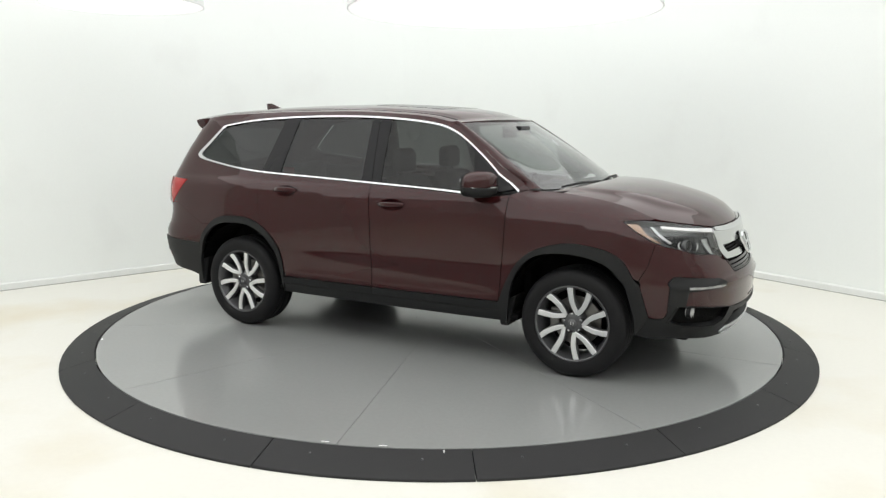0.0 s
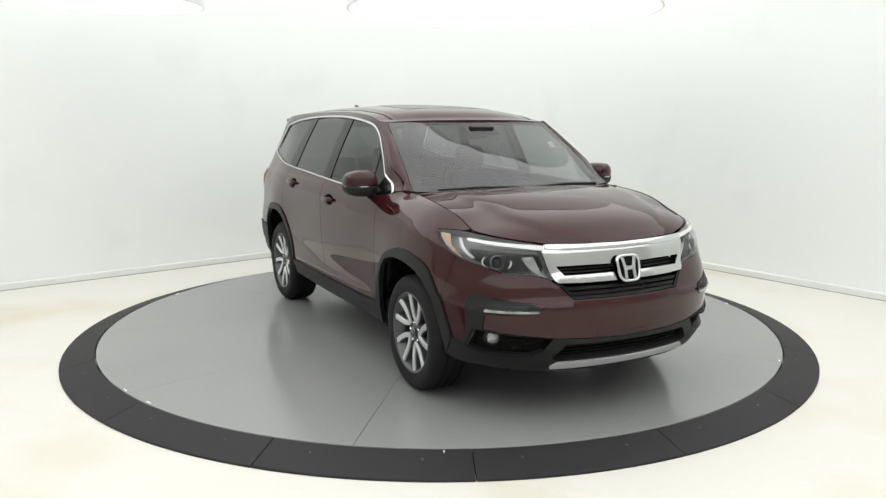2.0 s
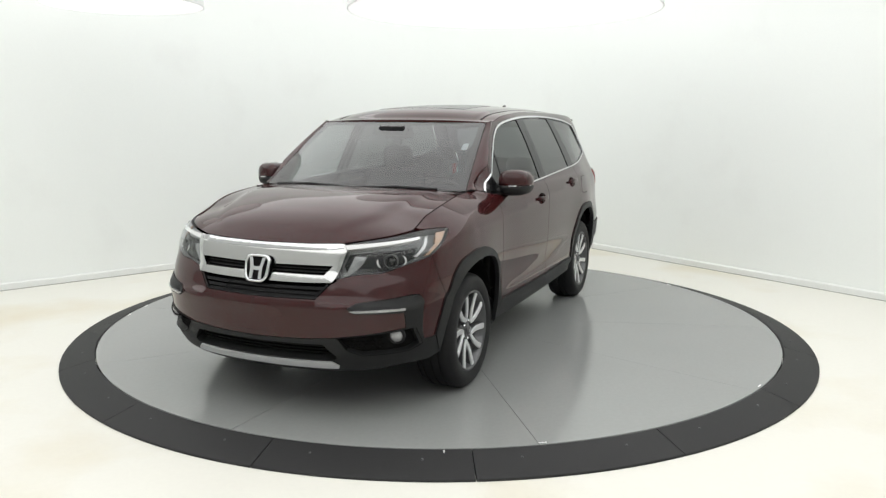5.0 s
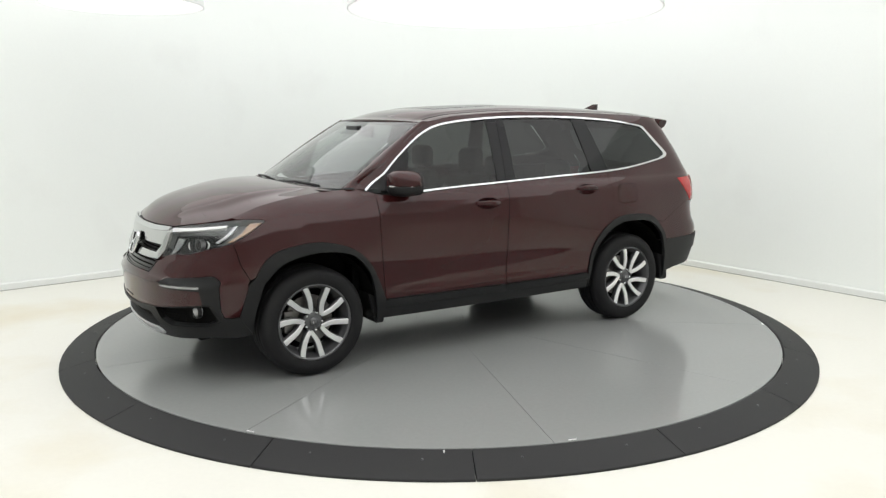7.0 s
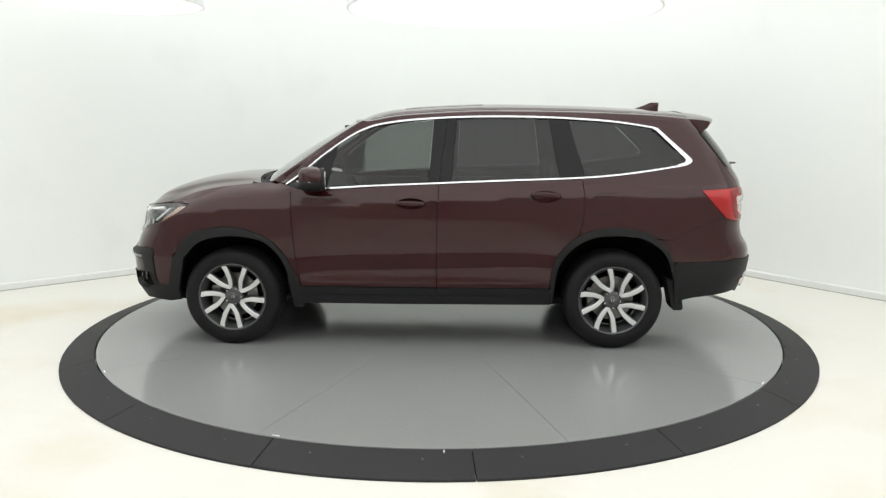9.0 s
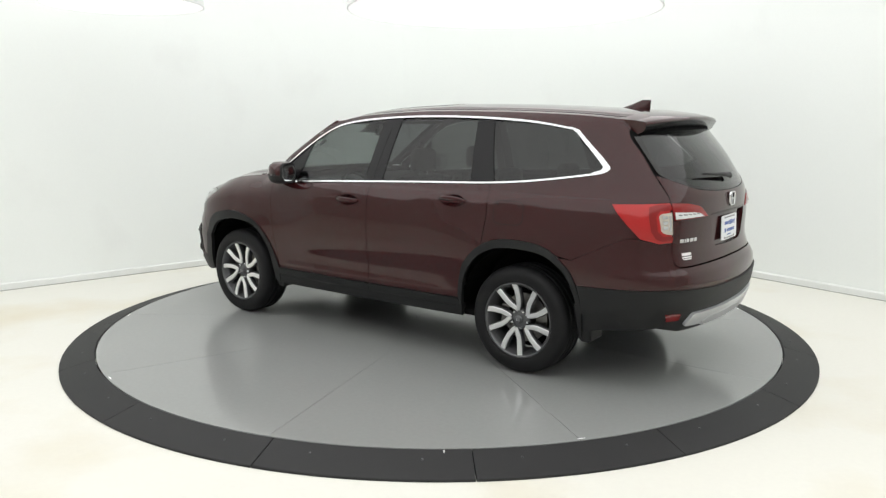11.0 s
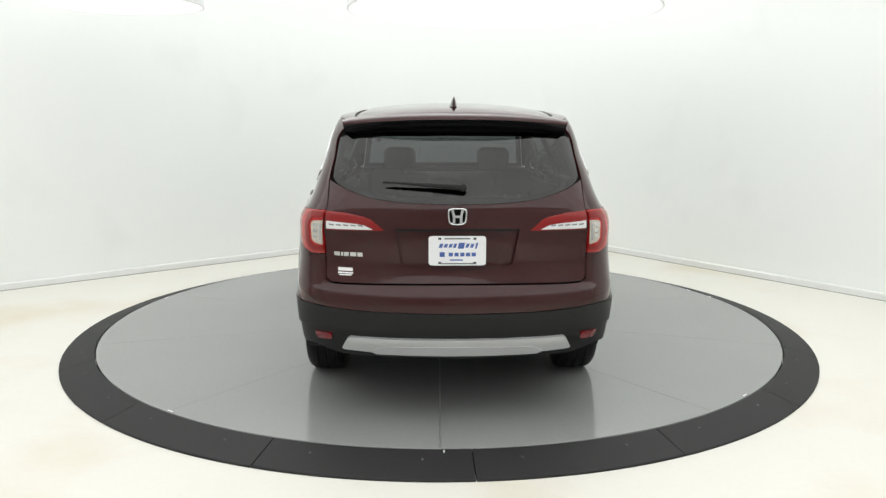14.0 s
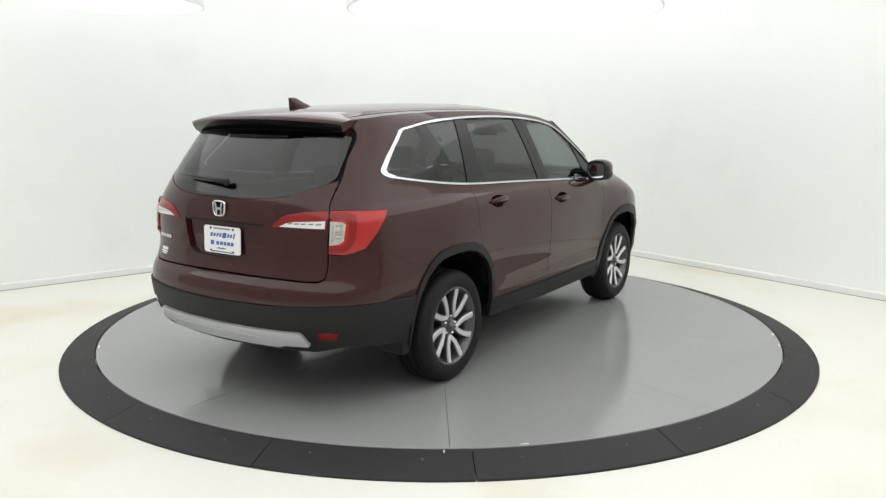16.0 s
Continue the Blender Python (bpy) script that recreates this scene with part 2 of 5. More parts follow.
def wedge(r0, r1, a0, a1, stations, n):
    """A ring piece between two angles: stations of (radius, z), closed round."""
    verts, faces = [], []
    k = len(stations)
    for i in range(n + 1):
        a = a0 + (a1 - a0) * i / n
        verts += [(r * math.cos(a), r * math.sin(a), z) for r, z in stations]
    for i in range(n):
        for j in range(k):
            faces.append((i * k + j, i * k + (j + 1) % k, (i + 1) * k + (j + 1) % k, (i + 1) * k + j))
    faces += [tuple(range(k))[::-1], tuple(range(n * k, n * k + k))]
    return verts, faces


ramp = thing("turntable_ramp", "black rubber ramp ring of wedge segments round the platform", "ramp")
for i in range(16):
    a0 = radians(-86.5 + 22.5 * i)
    v, f = wedge(0, 0, a0 + 0.0009, a0 + radians(22.5) - 0.0009, [(R_DISC + 0.008, -0.004), (R_DISC + 0.014, 0.0), (R_RAMP - 0.004, -0.056), (R_RAMP, -0.060), (R_RAMP, FLOOR_Z), (R_DISC + 0.008, FLOOR_Z)], 14)
    mesh_part("ramp_segment", v, f, RUBBER, ramp, smooth_shade=False)
    for da, rr in ((0.09, 2.80), (0.30, 2.80)):
        a = a0 + da
        part("bolt", lathe([(0.0005, 0.004), (0.006, 0.003), (0.008, -0.004)], 10), GUNMETAL, ramp).location = (rr * math.cos(a), rr * math.sin(a), -(rr - R_DISC - 0.014) * 0.244 + 0.001)

part("edge_mark", box_bm((0.006, 0.022, 0.002), bevel=0.0005), WHITEPRINT, ramp).matrix_basis = pose(0.022, -2.735, -0.0035, 13.5, 0, 0)

platform = thing("turntable_platform", "round grey epoxy-coated turntable platform with radial seams", "turntable")
for i in range(10):
    a0 = radians(-1 + 36 * i)
    v, f = wedge(0, 0, a0 + 0.0006, a0 + radians(36) - 0.0006, [(0.2, 0.0), (R_DISC - 0.003, 0.0), (R_DISC, -0.003), (R_DISC, -0.05), (0.2, -0.05)], 24)
    mesh_part("deck_plate", v, f, DISC, platform, smooth_shade=False)
part("hub_plate", lathe([(0.0005, 0.0), (0.1985, 0.0), (0.1985, -0.05), (0.0005, -0.05)], 48), DISC, platform)
for a, rr in ((-1.3, 2.69), (0.62, 2.69), (1.28, 2.69), (2.5, 2.69), (3.9, 2.69), (5.1, 2.69)):
    part("edge_mark", box_bm((0.006, 0.045, 0.002), bevel=0.0005), WHITEPRINT, platform).matrix_basis = pose(rr * math.cos(a), rr * math.sin(a), 0.001, 0, 0, math.degrees(a))


# ---- car body surface: x forward, y to the car's left, z up, origin on the platform under the middle of the wheelbase ----
def smooth(xs, ys):
    """A smooth monotone curve through a few stations, as a function of arrays."""
    xs, ys = np.array(xs, float), np.array(ys, float)
    h = np.diff(xs)
    d = np.diff(ys) / h
    m = np.concatenate([[d[0]], np.where(d[:-1] * d[1:] > 0, 2 * d[:-1] * d[1:] / np.where(d[:-1] + d[1:] == 0, 1, d[:-1] + d[1:]), 0), [d[-1]]])
    def at(q):
        q = np.clip(np.asarray(q, float), xs[0], xs[-1])
        i = np.clip(np.searchsorted(xs, q, side="right") - 1, 0, len(h) - 1)
        t = (q - xs[i]) / h[i]
        return ((1 + 2 * t) * (1 - t) ** 2 * ys[i] + t * (1 - t) ** 2 * h[i] * m[i]
                + t * t * (3 - 2 * t) * ys[i + 1] + t * t * (t - 1) * h[i] * m[i + 1])
    return at


PF, PR = 6.6, 12.0
nose = smooth([0.15, 0.2, 0.3, 0.45, 0.6, 0.665, 0.695, 0.78, 0.85, 0.95, 1.0, 1.05, 1.12, 1.3], [2.12, 2.19, 2.30, 2.375, 2.384, 2.391, 2.355, 2.318, 2.275, 2.25, 2.225, 2.17, 2.04, 1.9])
tail = smooth([0.2, 0.3, 0.43, 0.55, 0.68, 0.73, 0.80, 0.9, 1.05, 1.2, 1.30, 1.37, 1.45, 1.55, 1.62, 1.75], [2.355, 2.425, 2.485, 2.53, 2.545, 2.54, 2.495, 2.47, 2.475, 2.465, 2.42, 2.38, 2.33, 2.25, 2.19, 2.075])
flank = smooth([0.15, 0.22, 0.3, 0.42, 0.47, 0.6, 0.8, 0.95, 1.05, 1.12, 1.17, 1.2], [0.87, 0.897, 0.928, 0.957, 0.963, 0.973, 0.986, 0.988, 0.981, 0.971, 0.955, 0.935])
belt_y = smooth([-2.3, -2.0, -1.6, -1.17, -0.6, -0.1, 0.4, 1.0, 1.4], [0.85, 0.868, 0.892, 0.912, 0.93, 0.936, 0.928, 0.90, 0.88])
rail_y = smooth([-2.3, -1.9, -1.05, -0.2, 0.35, 1.0], [0.655, 0.688, 0.700, 0.705, 0.697, 0.667])
hood_z = smooth([0.9, 1.0, 1.2, 1.5, 1.7, 1.82, 1.9, 2.05, 2.17, 2.3], [1.222, 1.215, 1.207, 1.178, 1.135, 1.09, 1.064, 1.035, 0.99, 0.95])
tuck = smooth([0.85, 1.0, 1.15, 1.7, 1.95, 2.1, 2.3], [0, 0.07, 0.13, 0.13, 0.07, 0.03, 0.02])
BELT = 1.2
shoulder_z = smooth([-2.1, -1.4, -1.0, -0.5, 0.06, 0.41, 0.6, 0.96, 1.4, 1.6, 1.8], [1.175, 1.142, 1.127, 1.108, 1.080, 1.060, 1.044, 1.038, 1.020, 1.002, 0.985])


def ease(v, lo, hi):
    t = np.clip((v - lo) / (hi - lo), 0, 1)
    return t * t * (3 - 2 * t)


def creases(x, z):
    """The ridge along the shoulder and the hollow low on the doors."""
    d = z - shoulder_z(x)
    ridge = 0.011 * np.where(d > 0, np.exp(-np.abs(d) / 0.055), np.exp(-np.abs(d) / 0.075)) * ease(x, -1.85, -1.15) * (1 - ease(x, 1.45, 1.85))
    low_z = 0.60 - 0.03 * x
    hollow = (0.007 * np.exp(-((z - 0.485) / 0.035) ** 2) - 0.006 * np.exp(-((z - low_z) / 0.075) ** 2)) * ease(x, -1.15, -0.7) * (1 - ease(x, 0.65, 1.05))
    return ridge + hollow


def half_width(x, z):
    low = flank(np.minimum(z, BELT)) * (belt_y(x) / 0.935) ** 0.6
    low = low + np.where(x > 0, 0.052, 0.030) * np.exp(-(((np.abs(x) - 1.43) / 0.42) ** 2) - ((z - 0.76) / 0.28) ** 2)
    low = (low + creases(x, z)) * (1 - 0.025 * ease(z, 0.62, 0.98) * ease(-x, 1.35, 2.1))
    up = np.maximum(z - BELT, 0)
    rise = np.maximum(z - 1.655, 0)
    w = low - up * (belt_y(x) - rail_y(x)) / 0.49 + 0.18 * up * np.maximum(0.49 - up, 0) - 5.0 * rise ** 2
    w = w - 0.022 * ease(z, 1.16, 1.27) * ease(x, -0.1, 0.6) * (1 - ease(x, 0.9, 1.05)) - 0.022 * ease(z, 1.10, 1.30) * (1 - ease(z, 1.45, 1.65)) * ease(-x, 1.2, 2.0)
    t = np.clip((z - (hood_z(x) - 0.17)) / 0.17, 0, 1.2)
    return w * (1 - tuck(x) * t ** 2.2)


_a = math.pi / 2 * np.linspace(0, 1, 900) ** 5
_fx, _fy = 1 + 1.3 * np.sin(_a) ** (2 / PF), 0.95 * np.cos(_a)
_rx, _ry = -1 - 1.5 * np.sin(_a) ** (2 / PR), 0.95 * np.cos(_a)
_fs = np.concatenate([[0], np.cumsum(np.hypot(np.diff(_fx), np.diff(_fy)))])
_rs = np.concatenate([[0], np.cumsum(np.hypot(np.diff(_rx), np.diff(_ry)))])
FS, RS = _fs[-1], _rs[-1]
END = FS + 2.0 + RS          # girth from the middle of the nose to the middle of the tail


def skin(s, z):
    """Points of the left body surface at girth s (0: middle of the nose, END: middle of the tail; outside of that the right side) and height z."""
    s, z = np.atleast_1d(np.asarray(s, float)), np.atleast_1d(np.asarray(z, float))
    sign = np.where((s < 0) | (s > END), -1.0, 1.0)
    s = np.abs(s)
    s = np.where(s > END, 2 * END - s, s)
    af = np.interp(FS - s, _fs, _a)
    ar = np.interp(s - FS - 2.0, _rs, _a)
    x = 1 + FS - s
    x = np.where(s < FS, 1 + (nose(z) - 1) * np.sin(af) ** (2 / PF), x)
    x = np.where(s > FS + 2, -1 - (tail(z) - 1) * np.sin(ar) ** (2 / PR), x)
    c = np.where(s < FS, np.cos(af), np.where(s > FS + 2, np.cos(ar), 1.0))
    return np.stack([x, sign * half_width(x, z) * c, z], -1)


def skin_normal(s, z):
    s, z = np.atleast_1d(np.asarray(s, float)), np.atleast_1d(np.asarray(z, float))
    n = np.cross(skin(s, z + 2e-3) - skin(s, z - 2e-3), skin(s + 2e-3, z) - skin(s - 2e-3, z))
    return -n / np.maximum(np.linalg.norm(n, axis=-1, keepdims=True), 1e-9)


def X(x, z):
    """Girth and height of the side point at length x."""
    if x > 1:
        t = min((x - 1) / (float(nose(z)) - 1), 1)
        return (FS - float(np.interp(math.asin(t ** (PF / 2)), _a, _fs)), z)
    if x < -1:
        t = min((-x - 1) / (float(tail(z)) - 1), 1)
        return (FS + 2 + float(np.interp(math.asin(t ** (PR / 2)), _a, _rs)), z)
    return (1 + FS - x, z)


def F(y, z):
    """Girth and height of the front point at breadth y."""
    g = np.linspace(0, FS + 0.3, 700)
    return (math.copysign(float(np.interp(abs(y), skin(g, 0 * g + z)[:, 1], g)), y), z)


def R(y, z):
    """Girth and height of the rear point at breadth y (left positive)."""
    g = np.linspace(END, END - RS - 0.3, 700)
    s = float(np.interp(abs(y), skin(g, 0 * g + z)[:, 1], g))
    return (s if y >= 0 else 2 * END - s, z)


def bend(*pts, n=7):
    """A smooth line through a few points (Catmull-Rom)."""
    p = [2 * np.array(pts[0]) - np.array(pts[1])] + [np.array(q) for q in pts] + [2 * np.array(pts[-1]) - np.array(pts[-2])]
    out = []
    for i in range(1, len(p) - 2):
        for k in range(n):
            t = k / n
            out.append(tuple(0.5 * ((2 * p[i]) + (p[i + 1] - p[i - 1]) * t + (2 * p[i - 1] - 5 * p[i] + 4 * p[i + 1] - p[i + 2]) * t * t + (3 * p[i] - p[i - 1] - 3 * p[i + 1] + p[i + 2]) * t ** 3)))
    return out + [tuple(p[-2])]


def inside(q, loop):
    """Which of the points q lie inside the loop."""
    a, b = np.array(loop), np.roll(np.array(loop), -1, 0)
    x, y = q[:, 0:1], q[:, 1:2]
    cross = ((a[:, 1] > y) != (b[:, 1] > y)) & (x < (b[:, 0] - a[:, 0]) * (y - a[:, 1]) / np.where(b[:, 1] == a[:, 1], 1e-12, b[:, 1] - a[:, 1]) + a[:, 0])
    return cross.sum(1) % 2 == 1


def area(loop):
    a = np.array(loop)
    b = np.roll(a, -1, 0)
    return 0.5 * float((a[:, 0] * b[:, 1] - b[:, 0] * a[:, 1]).sum())


def tidy(loop, gap, step):
    """The loop anticlockwise, drawn in by the gap, in pieces of a step at most."""
    out = [loop[0]]
    for p in loop[1:]:
        if math.hypot(p[0] - out[-1][0], p[1] - out[-1][1]) > 0.0015:
            out.append(p)
    if math.hypot(out[0][0] - out[-1][0], out[0][1] - out[-1][1]) < 0.0015:
        out.pop()
    if area(out) < 0:
        out = out[::-1]
    if gap:
        a = np.array(out)
        e1, e2 = a - np.roll(a, 1, 0), np.roll(a, -1, 0) - a
        n1 = np.stack([-e1[:, 1], e1[:, 0]], 1) / np.linalg.norm(e1, axis=1, keepdims=True)
        n2 = np.stack([-e2[:, 1], e2[:, 0]], 1) / np.linalg.norm(e2, axis=1, keepdims=True)
        k = np.maximum(1 + (n1 * n2).sum(1, keepdims=True), 0.5)
        out = [tuple(p) for p in a + gap * (n1 + n2) / k]
    fine = []
    for i, p in enumerate(out):
        q = out[(i + 1) % len(out)]
        k = max(1, math.ceil(math.hypot(q[0] - p[0], q[1] - p[1]) / step))
        fine += [(p[0] + (q[0] - p[0]) * j / k, p[1] + (q[1] - p[1]) * j / k) for j in range(k)]
    return fine


def fill(loops, step):
    """Triangles of the area within the first loop and without the others."""
    pts, edges = [], []
    for lp in loops:
        o = len(pts)
        pts += lp
        edges += [(o + i, o + (i + 1) % len(lp)) for i in range(len(lp))]
    b = np.array(pts)
    lo, hi = b.min(0), b.max(0)
    gx, gy = np.meshgrid(np.arange(lo[0], hi[0], step), np.arange(lo[1], hi[1], step * 0.87))
    gx = gx + (np.arange(gx.shape[0]) % 2)[:, None] * step / 2
    q = np.stack([gx.ravel(), gy.ravel()], 1)
    if len(q):
        ok = inside(q, loops[0])
        for lp in loops[1:]:
            ok &= ~inside(q, lp)
        q = q[ok]
    if len(q):
        d = np.min(np.hypot(q[:, 0:1] - b[None, :, 0], q[:, 1:2] - b[None, :, 1]), 1)
        q = q[d > step * 0.45]
    allp = [Vector((float(x), float(y))) for x, y in pts + [tuple(k) for k in q]]
    v, _, f, *_ = delaunay_2d_cdt(allp, edges, [], 0, 1e-7)
    v = np.array([tuple(k) for k in v])
    f = np.array([t for t in f if len(t) == 3])
    c = v[f].mean(1)
    ok = inside(c, loops[0])
    for lp in loops[1:]:
        ok &= ~inside(c, lp)
    return v, f[ok]


def panel(name, loop, mat, parent, side=1, off=0.0, flange=0.018, gap=0.0018, step=0.045, holes=(), label="", puff=0.0):
    """A piece of the body's skin within an outline of (girth, height): set proud by off, with its edges turned in by the flange.
    side -1 mirrors it to the car's right. puff: how far its middle swells out."""
    loops = [tidy(loop, gap, step * 0.6)] + [tidy(h, -gap, step * 0.6) for h in holes]
    v2, f = fill(loops, step)
    n = skin_normal(v2[:, 0], v2[:, 1])
    p = skin(v2[:, 0], v2[:, 1])
    if puff:
        b = np.array(loops[0])
        d = np.min(np.hypot(v2[:, 0:1] - b[None, :, 0], v2[:, 1:2] - b[None, :, 1]), 1)
        p = p + n * (puff * (1 - np.exp(-d / 0.02)))[:, None]
        turned = np.zeros_like(p)
        way = np.cross(p[f[:, 1]] - p[f[:, 0]], p[f[:, 2]] - p[f[:, 0]])
        for k in range(3):
            np.add.at(turned, f[:, k], way)
        turned *= np.sign((turned * n).sum(1, keepdims=True))
        soft_n = turned / np.maximum(np.linalg.norm(turned, axis=1, keepdims=True), 1e-12)
    p = p + n * off
    count = {}
    for t in f:
        for i in range(3):
            e = (int(t[i]), int(t[(i + 1) % 3]))
            count[e] = 1
    rim = [e for e in count if (e[1], e[0]) not in count]
    tri = p[f]
    out = (np.cross(tri[:, 1] - tri[:, 0], tri[:, 2] - tri[:, 0]) * n[f[:, 0]]).sum(1)
    flip = out.sum() < 0
    faces = [tuple(t[::-1]) if flip else tuple(t) for t in f]
    verts, norms = list(p), list(soft_n if puff else n)
    if flange:
        made = {}
        for a, b in rim:
            for k in (a, b):
                if k not in made:
                    made[k] = (len(verts), len(verts) + 1)
                    verts += [p[k], p[k] - n[k] * flange]
                    norms += [np.zeros(3), np.zeros(3)]
            q = (made[b][0], made[a][0], made[a][1], made[b][1])
            faces.append(q[::-1] if flip else q)
    verts, norms = np.array(verts), np.array(norms)
    if side < 0:
        verts, norms = verts * [1, -1, 1], norms * [1, -1, 1]
        faces = [q[::-1] for q in faces]
    return mesh_part(name, verts, faces, mat, parent, label, norms)


def grid_part(name, p, mat, parent, label="", thick=0.0):
    """A smooth sheet from an array of points [i][j], turned in at its edges."""
    ni, nj = p.shape[:2]
    du, dv = np.gradient(p, axis=0), np.gradient(p, axis=1)
    n = np.cross(du, dv)
    n /= np.maximum(np.linalg.norm(n, axis=-1, keepdims=True), 1e-9)
    if n[..., 2].sum() < 0:
        n = -n
        faces = [(i * nj + j, i * nj + j + 1, (i + 1) * nj + j + 1, (i + 1) * nj + j) for i in range(ni - 1) for j in range(nj - 1)]
    else:
        faces = [(i * nj + j, (i + 1) * nj + j, (i + 1) * nj + j + 1, i * nj + j + 1) for i in range(ni - 1) for j in range(nj - 1)]
    verts, norms = list(p.reshape(-1, 3)), list(n.reshape(-1, 3))
    if thick:
        rim = [(0, j) for j in range(nj)] + [(i, nj - 1) for i in range(1, ni)] + [(ni - 1, j) for j in range(nj - 2, -1, -1)] + [(i, 0) for i in range(ni - 2, 0, -1)]
        k0 = len(verts)
        for i, j in rim:
            verts += [p[i, j], p[i, j] - n[i, j] * thick]
            norms += [np.zeros(3)] * 2
        for k in range(len(rim)):
            a, b = k0 + 2 * k, k0 + 2 * ((k + 1) % len(rim))
            faces.append((a, b, b + 1, a + 1))
    return mesh_part(name, verts, faces, mat, parent, label, norms)


def tube(points, radius, n=8, closed=False):
    """A round bar along points."""
    bm = bmesh.new()
    pts = [Vector(q) for q in points]
    rings = []
    k = len(pts)
    for i, q in enumerate(pts):
        d = (pts[(i + 1) % k] - pts[i - 1]) if closed else (pts[min(i + 1, k - 1)] - pts[max(i - 1, 0)])
        d.normalize()
        u = d.cross(Vector((0.03, 0.02, 1))).normalized()
        w = d.cross(u)
        rr = radius[i] if isinstance(radius, (list, tuple)) else radius
        rings.append([bm.verts.new(q + (u * math.cos(2 * math.pi * j / n) + w * math.sin(2 * math.pi * j / n)) * rr) for j in range(n)])
    for i in range(k if closed else k - 1):
        a, b = rings[i], rings[(i + 1) % k]
        for j in range(n):
            bm.faces.new((a[j], a[(j + 1) % n], b[(j + 1) % n], b[j]))
    if not closed:
        bm.faces.new(rings[0][::-1]), bm.faces.new(rings[-1])
    return bm


def loft(sections):
    """A closed body through rings of as many points each."""
    bm = bmesh.new()
    rings = [[bm.verts.new(q) for q in s] for s in sections]
    n = len(rings[0])
    for a, b in zip(rings, rings[1:]):
        for j in range(n):
            bm.faces.new((a[j], a[(j + 1) % n], b[(j + 1) % n], b[j]))
    bm.faces.new(rings[0][::-1]), bm.faces.new(rings[-1])
    return bm


def rounded_ring(cx, cy, a, b, n=24, e=3.0):
    """A rounded rectangle's points, half sizes a and b."""
    out = []
    for i in range(n):
        t = 2 * math.pi * i / n
        c, s = math.cos(t), math.sin(t)
        out.append((cx + a * math.copysign(abs(c) ** (2 / e), c), cy + b * math.copysign(abs(s) ** (2 / e), s)))
    return out


# ---- the car: lines of the body, seen from its left side ----
car = thing("suv", "dark maroon metallic three-row SUV parked on the turntable", "car")
ARCH_F = bend(X(1.895, 0.46), X(1.825, 0.68), X(1.71, 0.835), X(1.54, 0.89), X(1.36, 0.897), X(1.165, 0.842), X(1.045, 0.752), X(0.955, 0.61), X(0.89, 0.455))
ARCH_F_IN = bend(X(1.808, 0.335), X(1.783, 0.55), X(1.69, 0.735), X(1.55, 0.812), X(1.36, 0.834), X(1.165, 0.8), X(1.05, 0.7), X(0.985, 0.56), X(0.945, 0.31))
ARCH_R = bend(X(-0.945, 0.485), X(-0.965, 0.62), X(-1.01, 0.725), X(-1.12, 0.835), X(-1.265, 0.897), X(-1.45, 0.906), X(-1.62, 0.878), X(-1.745, 0.79), X(-1.838, 0.65), X(-1.872, 0.5))
ARCH_R_IN = bend(X(-0.965, 0.33), X(-0.988, 0.56), X(-1.035, 0.68), X(-1.13, 0.78), X(-1.27, 0.843), X(-1.455, 0.852), X(-1.62, 0.825), X(-1.745, 0.74), X(-1.82, 0.6), X(-1.862, 0.31))
HINGE = bend(X(0.948, 1.185), X(0.946, 1.06), X(0.93, 0.78), X(0.89, 0.455))
DOOR_B = bend(X(-0.134, 1.215), X(-0.124, 1.03), X(-0.118, 0.85), X(-0.118, 0.456))
DOOR_C = bend(X(-1.165, 1.255), X(-1.178, 1.12), X(-1.174, 1.0), X(-1.145, 0.852))
TOPLINE = bend(X(0.995, 1.207), X(0.893, 1.28), X(0.702, 1.437), X(0.468, 1.59), X(0.24, 1.656), X(-0.186, 1.692), X(-0.63, 1.70), X(-1.05, 1.689), X(-1.40, 1.665), X(-1.685, 1.624))
TIP = [X(-1.685, 1.624), X(-1.722, 1.612), X(-1.962, 1.394), X(-1.970, 1.376), X(-1.95, 1.357)]
BELTLINE = bend(X(-1.95, 1.357), X(-1.87, 1.336), X(-1.5, 1.284), X(-1.165, 1.255), X(-0.6, 1.233), X(-0.134, 1.214), X(0.30, 1.194), X(0.70, 1.171))
rail_z = smooth([-2.2, -2.0, -1.6, -1.0, -0.5, 0.0, 0.2, 0.36], [1.645, 1.676, 1.710, 1.729, 1.733, 1.712, 1.695, 1.666])
PILLAR_A = bend(X(1.045, 1.213), X(0.92, 1.315), X(0.70, 1.475), X(0.54, 1.585), X(0.41, 1.660))
RAIL = [X(x, float(rail_z(x))) for x in np.linspace(0.36, -2.03, 40)]
GATE_EDGE = bend(X(-2.03, float(rail_z(-2.03))), R(0.675, 1.585), R(0.69, 1.47), R(0.712, 1.33), R(0.718, 1.187))
LAMP_R = [R(0.719, 1.186), X(-2.025, 1.172), X(-2.06, 1.13), X(-2.13, 1.055), X(-2.21, 0.972), R(0.80, 0.942), R(0.724, 0.948)]
LAMP_F_TOP = bend(X(1.72, 1.058), X(1.87, 1.056), F(0.665, 1.026), F(0.48, 0.995))
LAMP_F_LOW = bend(F(0.460, 0.808), F(0.58, 0.836), F(0.70, 0.846), F(0.80, 0.884), X(1.92, 0.926), X(1.80, 0.993), X(1.72, 1.046))
HOOD_EDGE = [X(x, float(hood_z(x))) for x in np.linspace(1.05, 1.885, 24)]


def mirrored(half, rear=False):
    """A whole outline from its left half, which runs from the middle round to the middle."""
    k = 2 * END if rear else 0
    return half + [(k - s, z) for s, z in reversed(half) if abs((k - s) - s) > 1e-4]


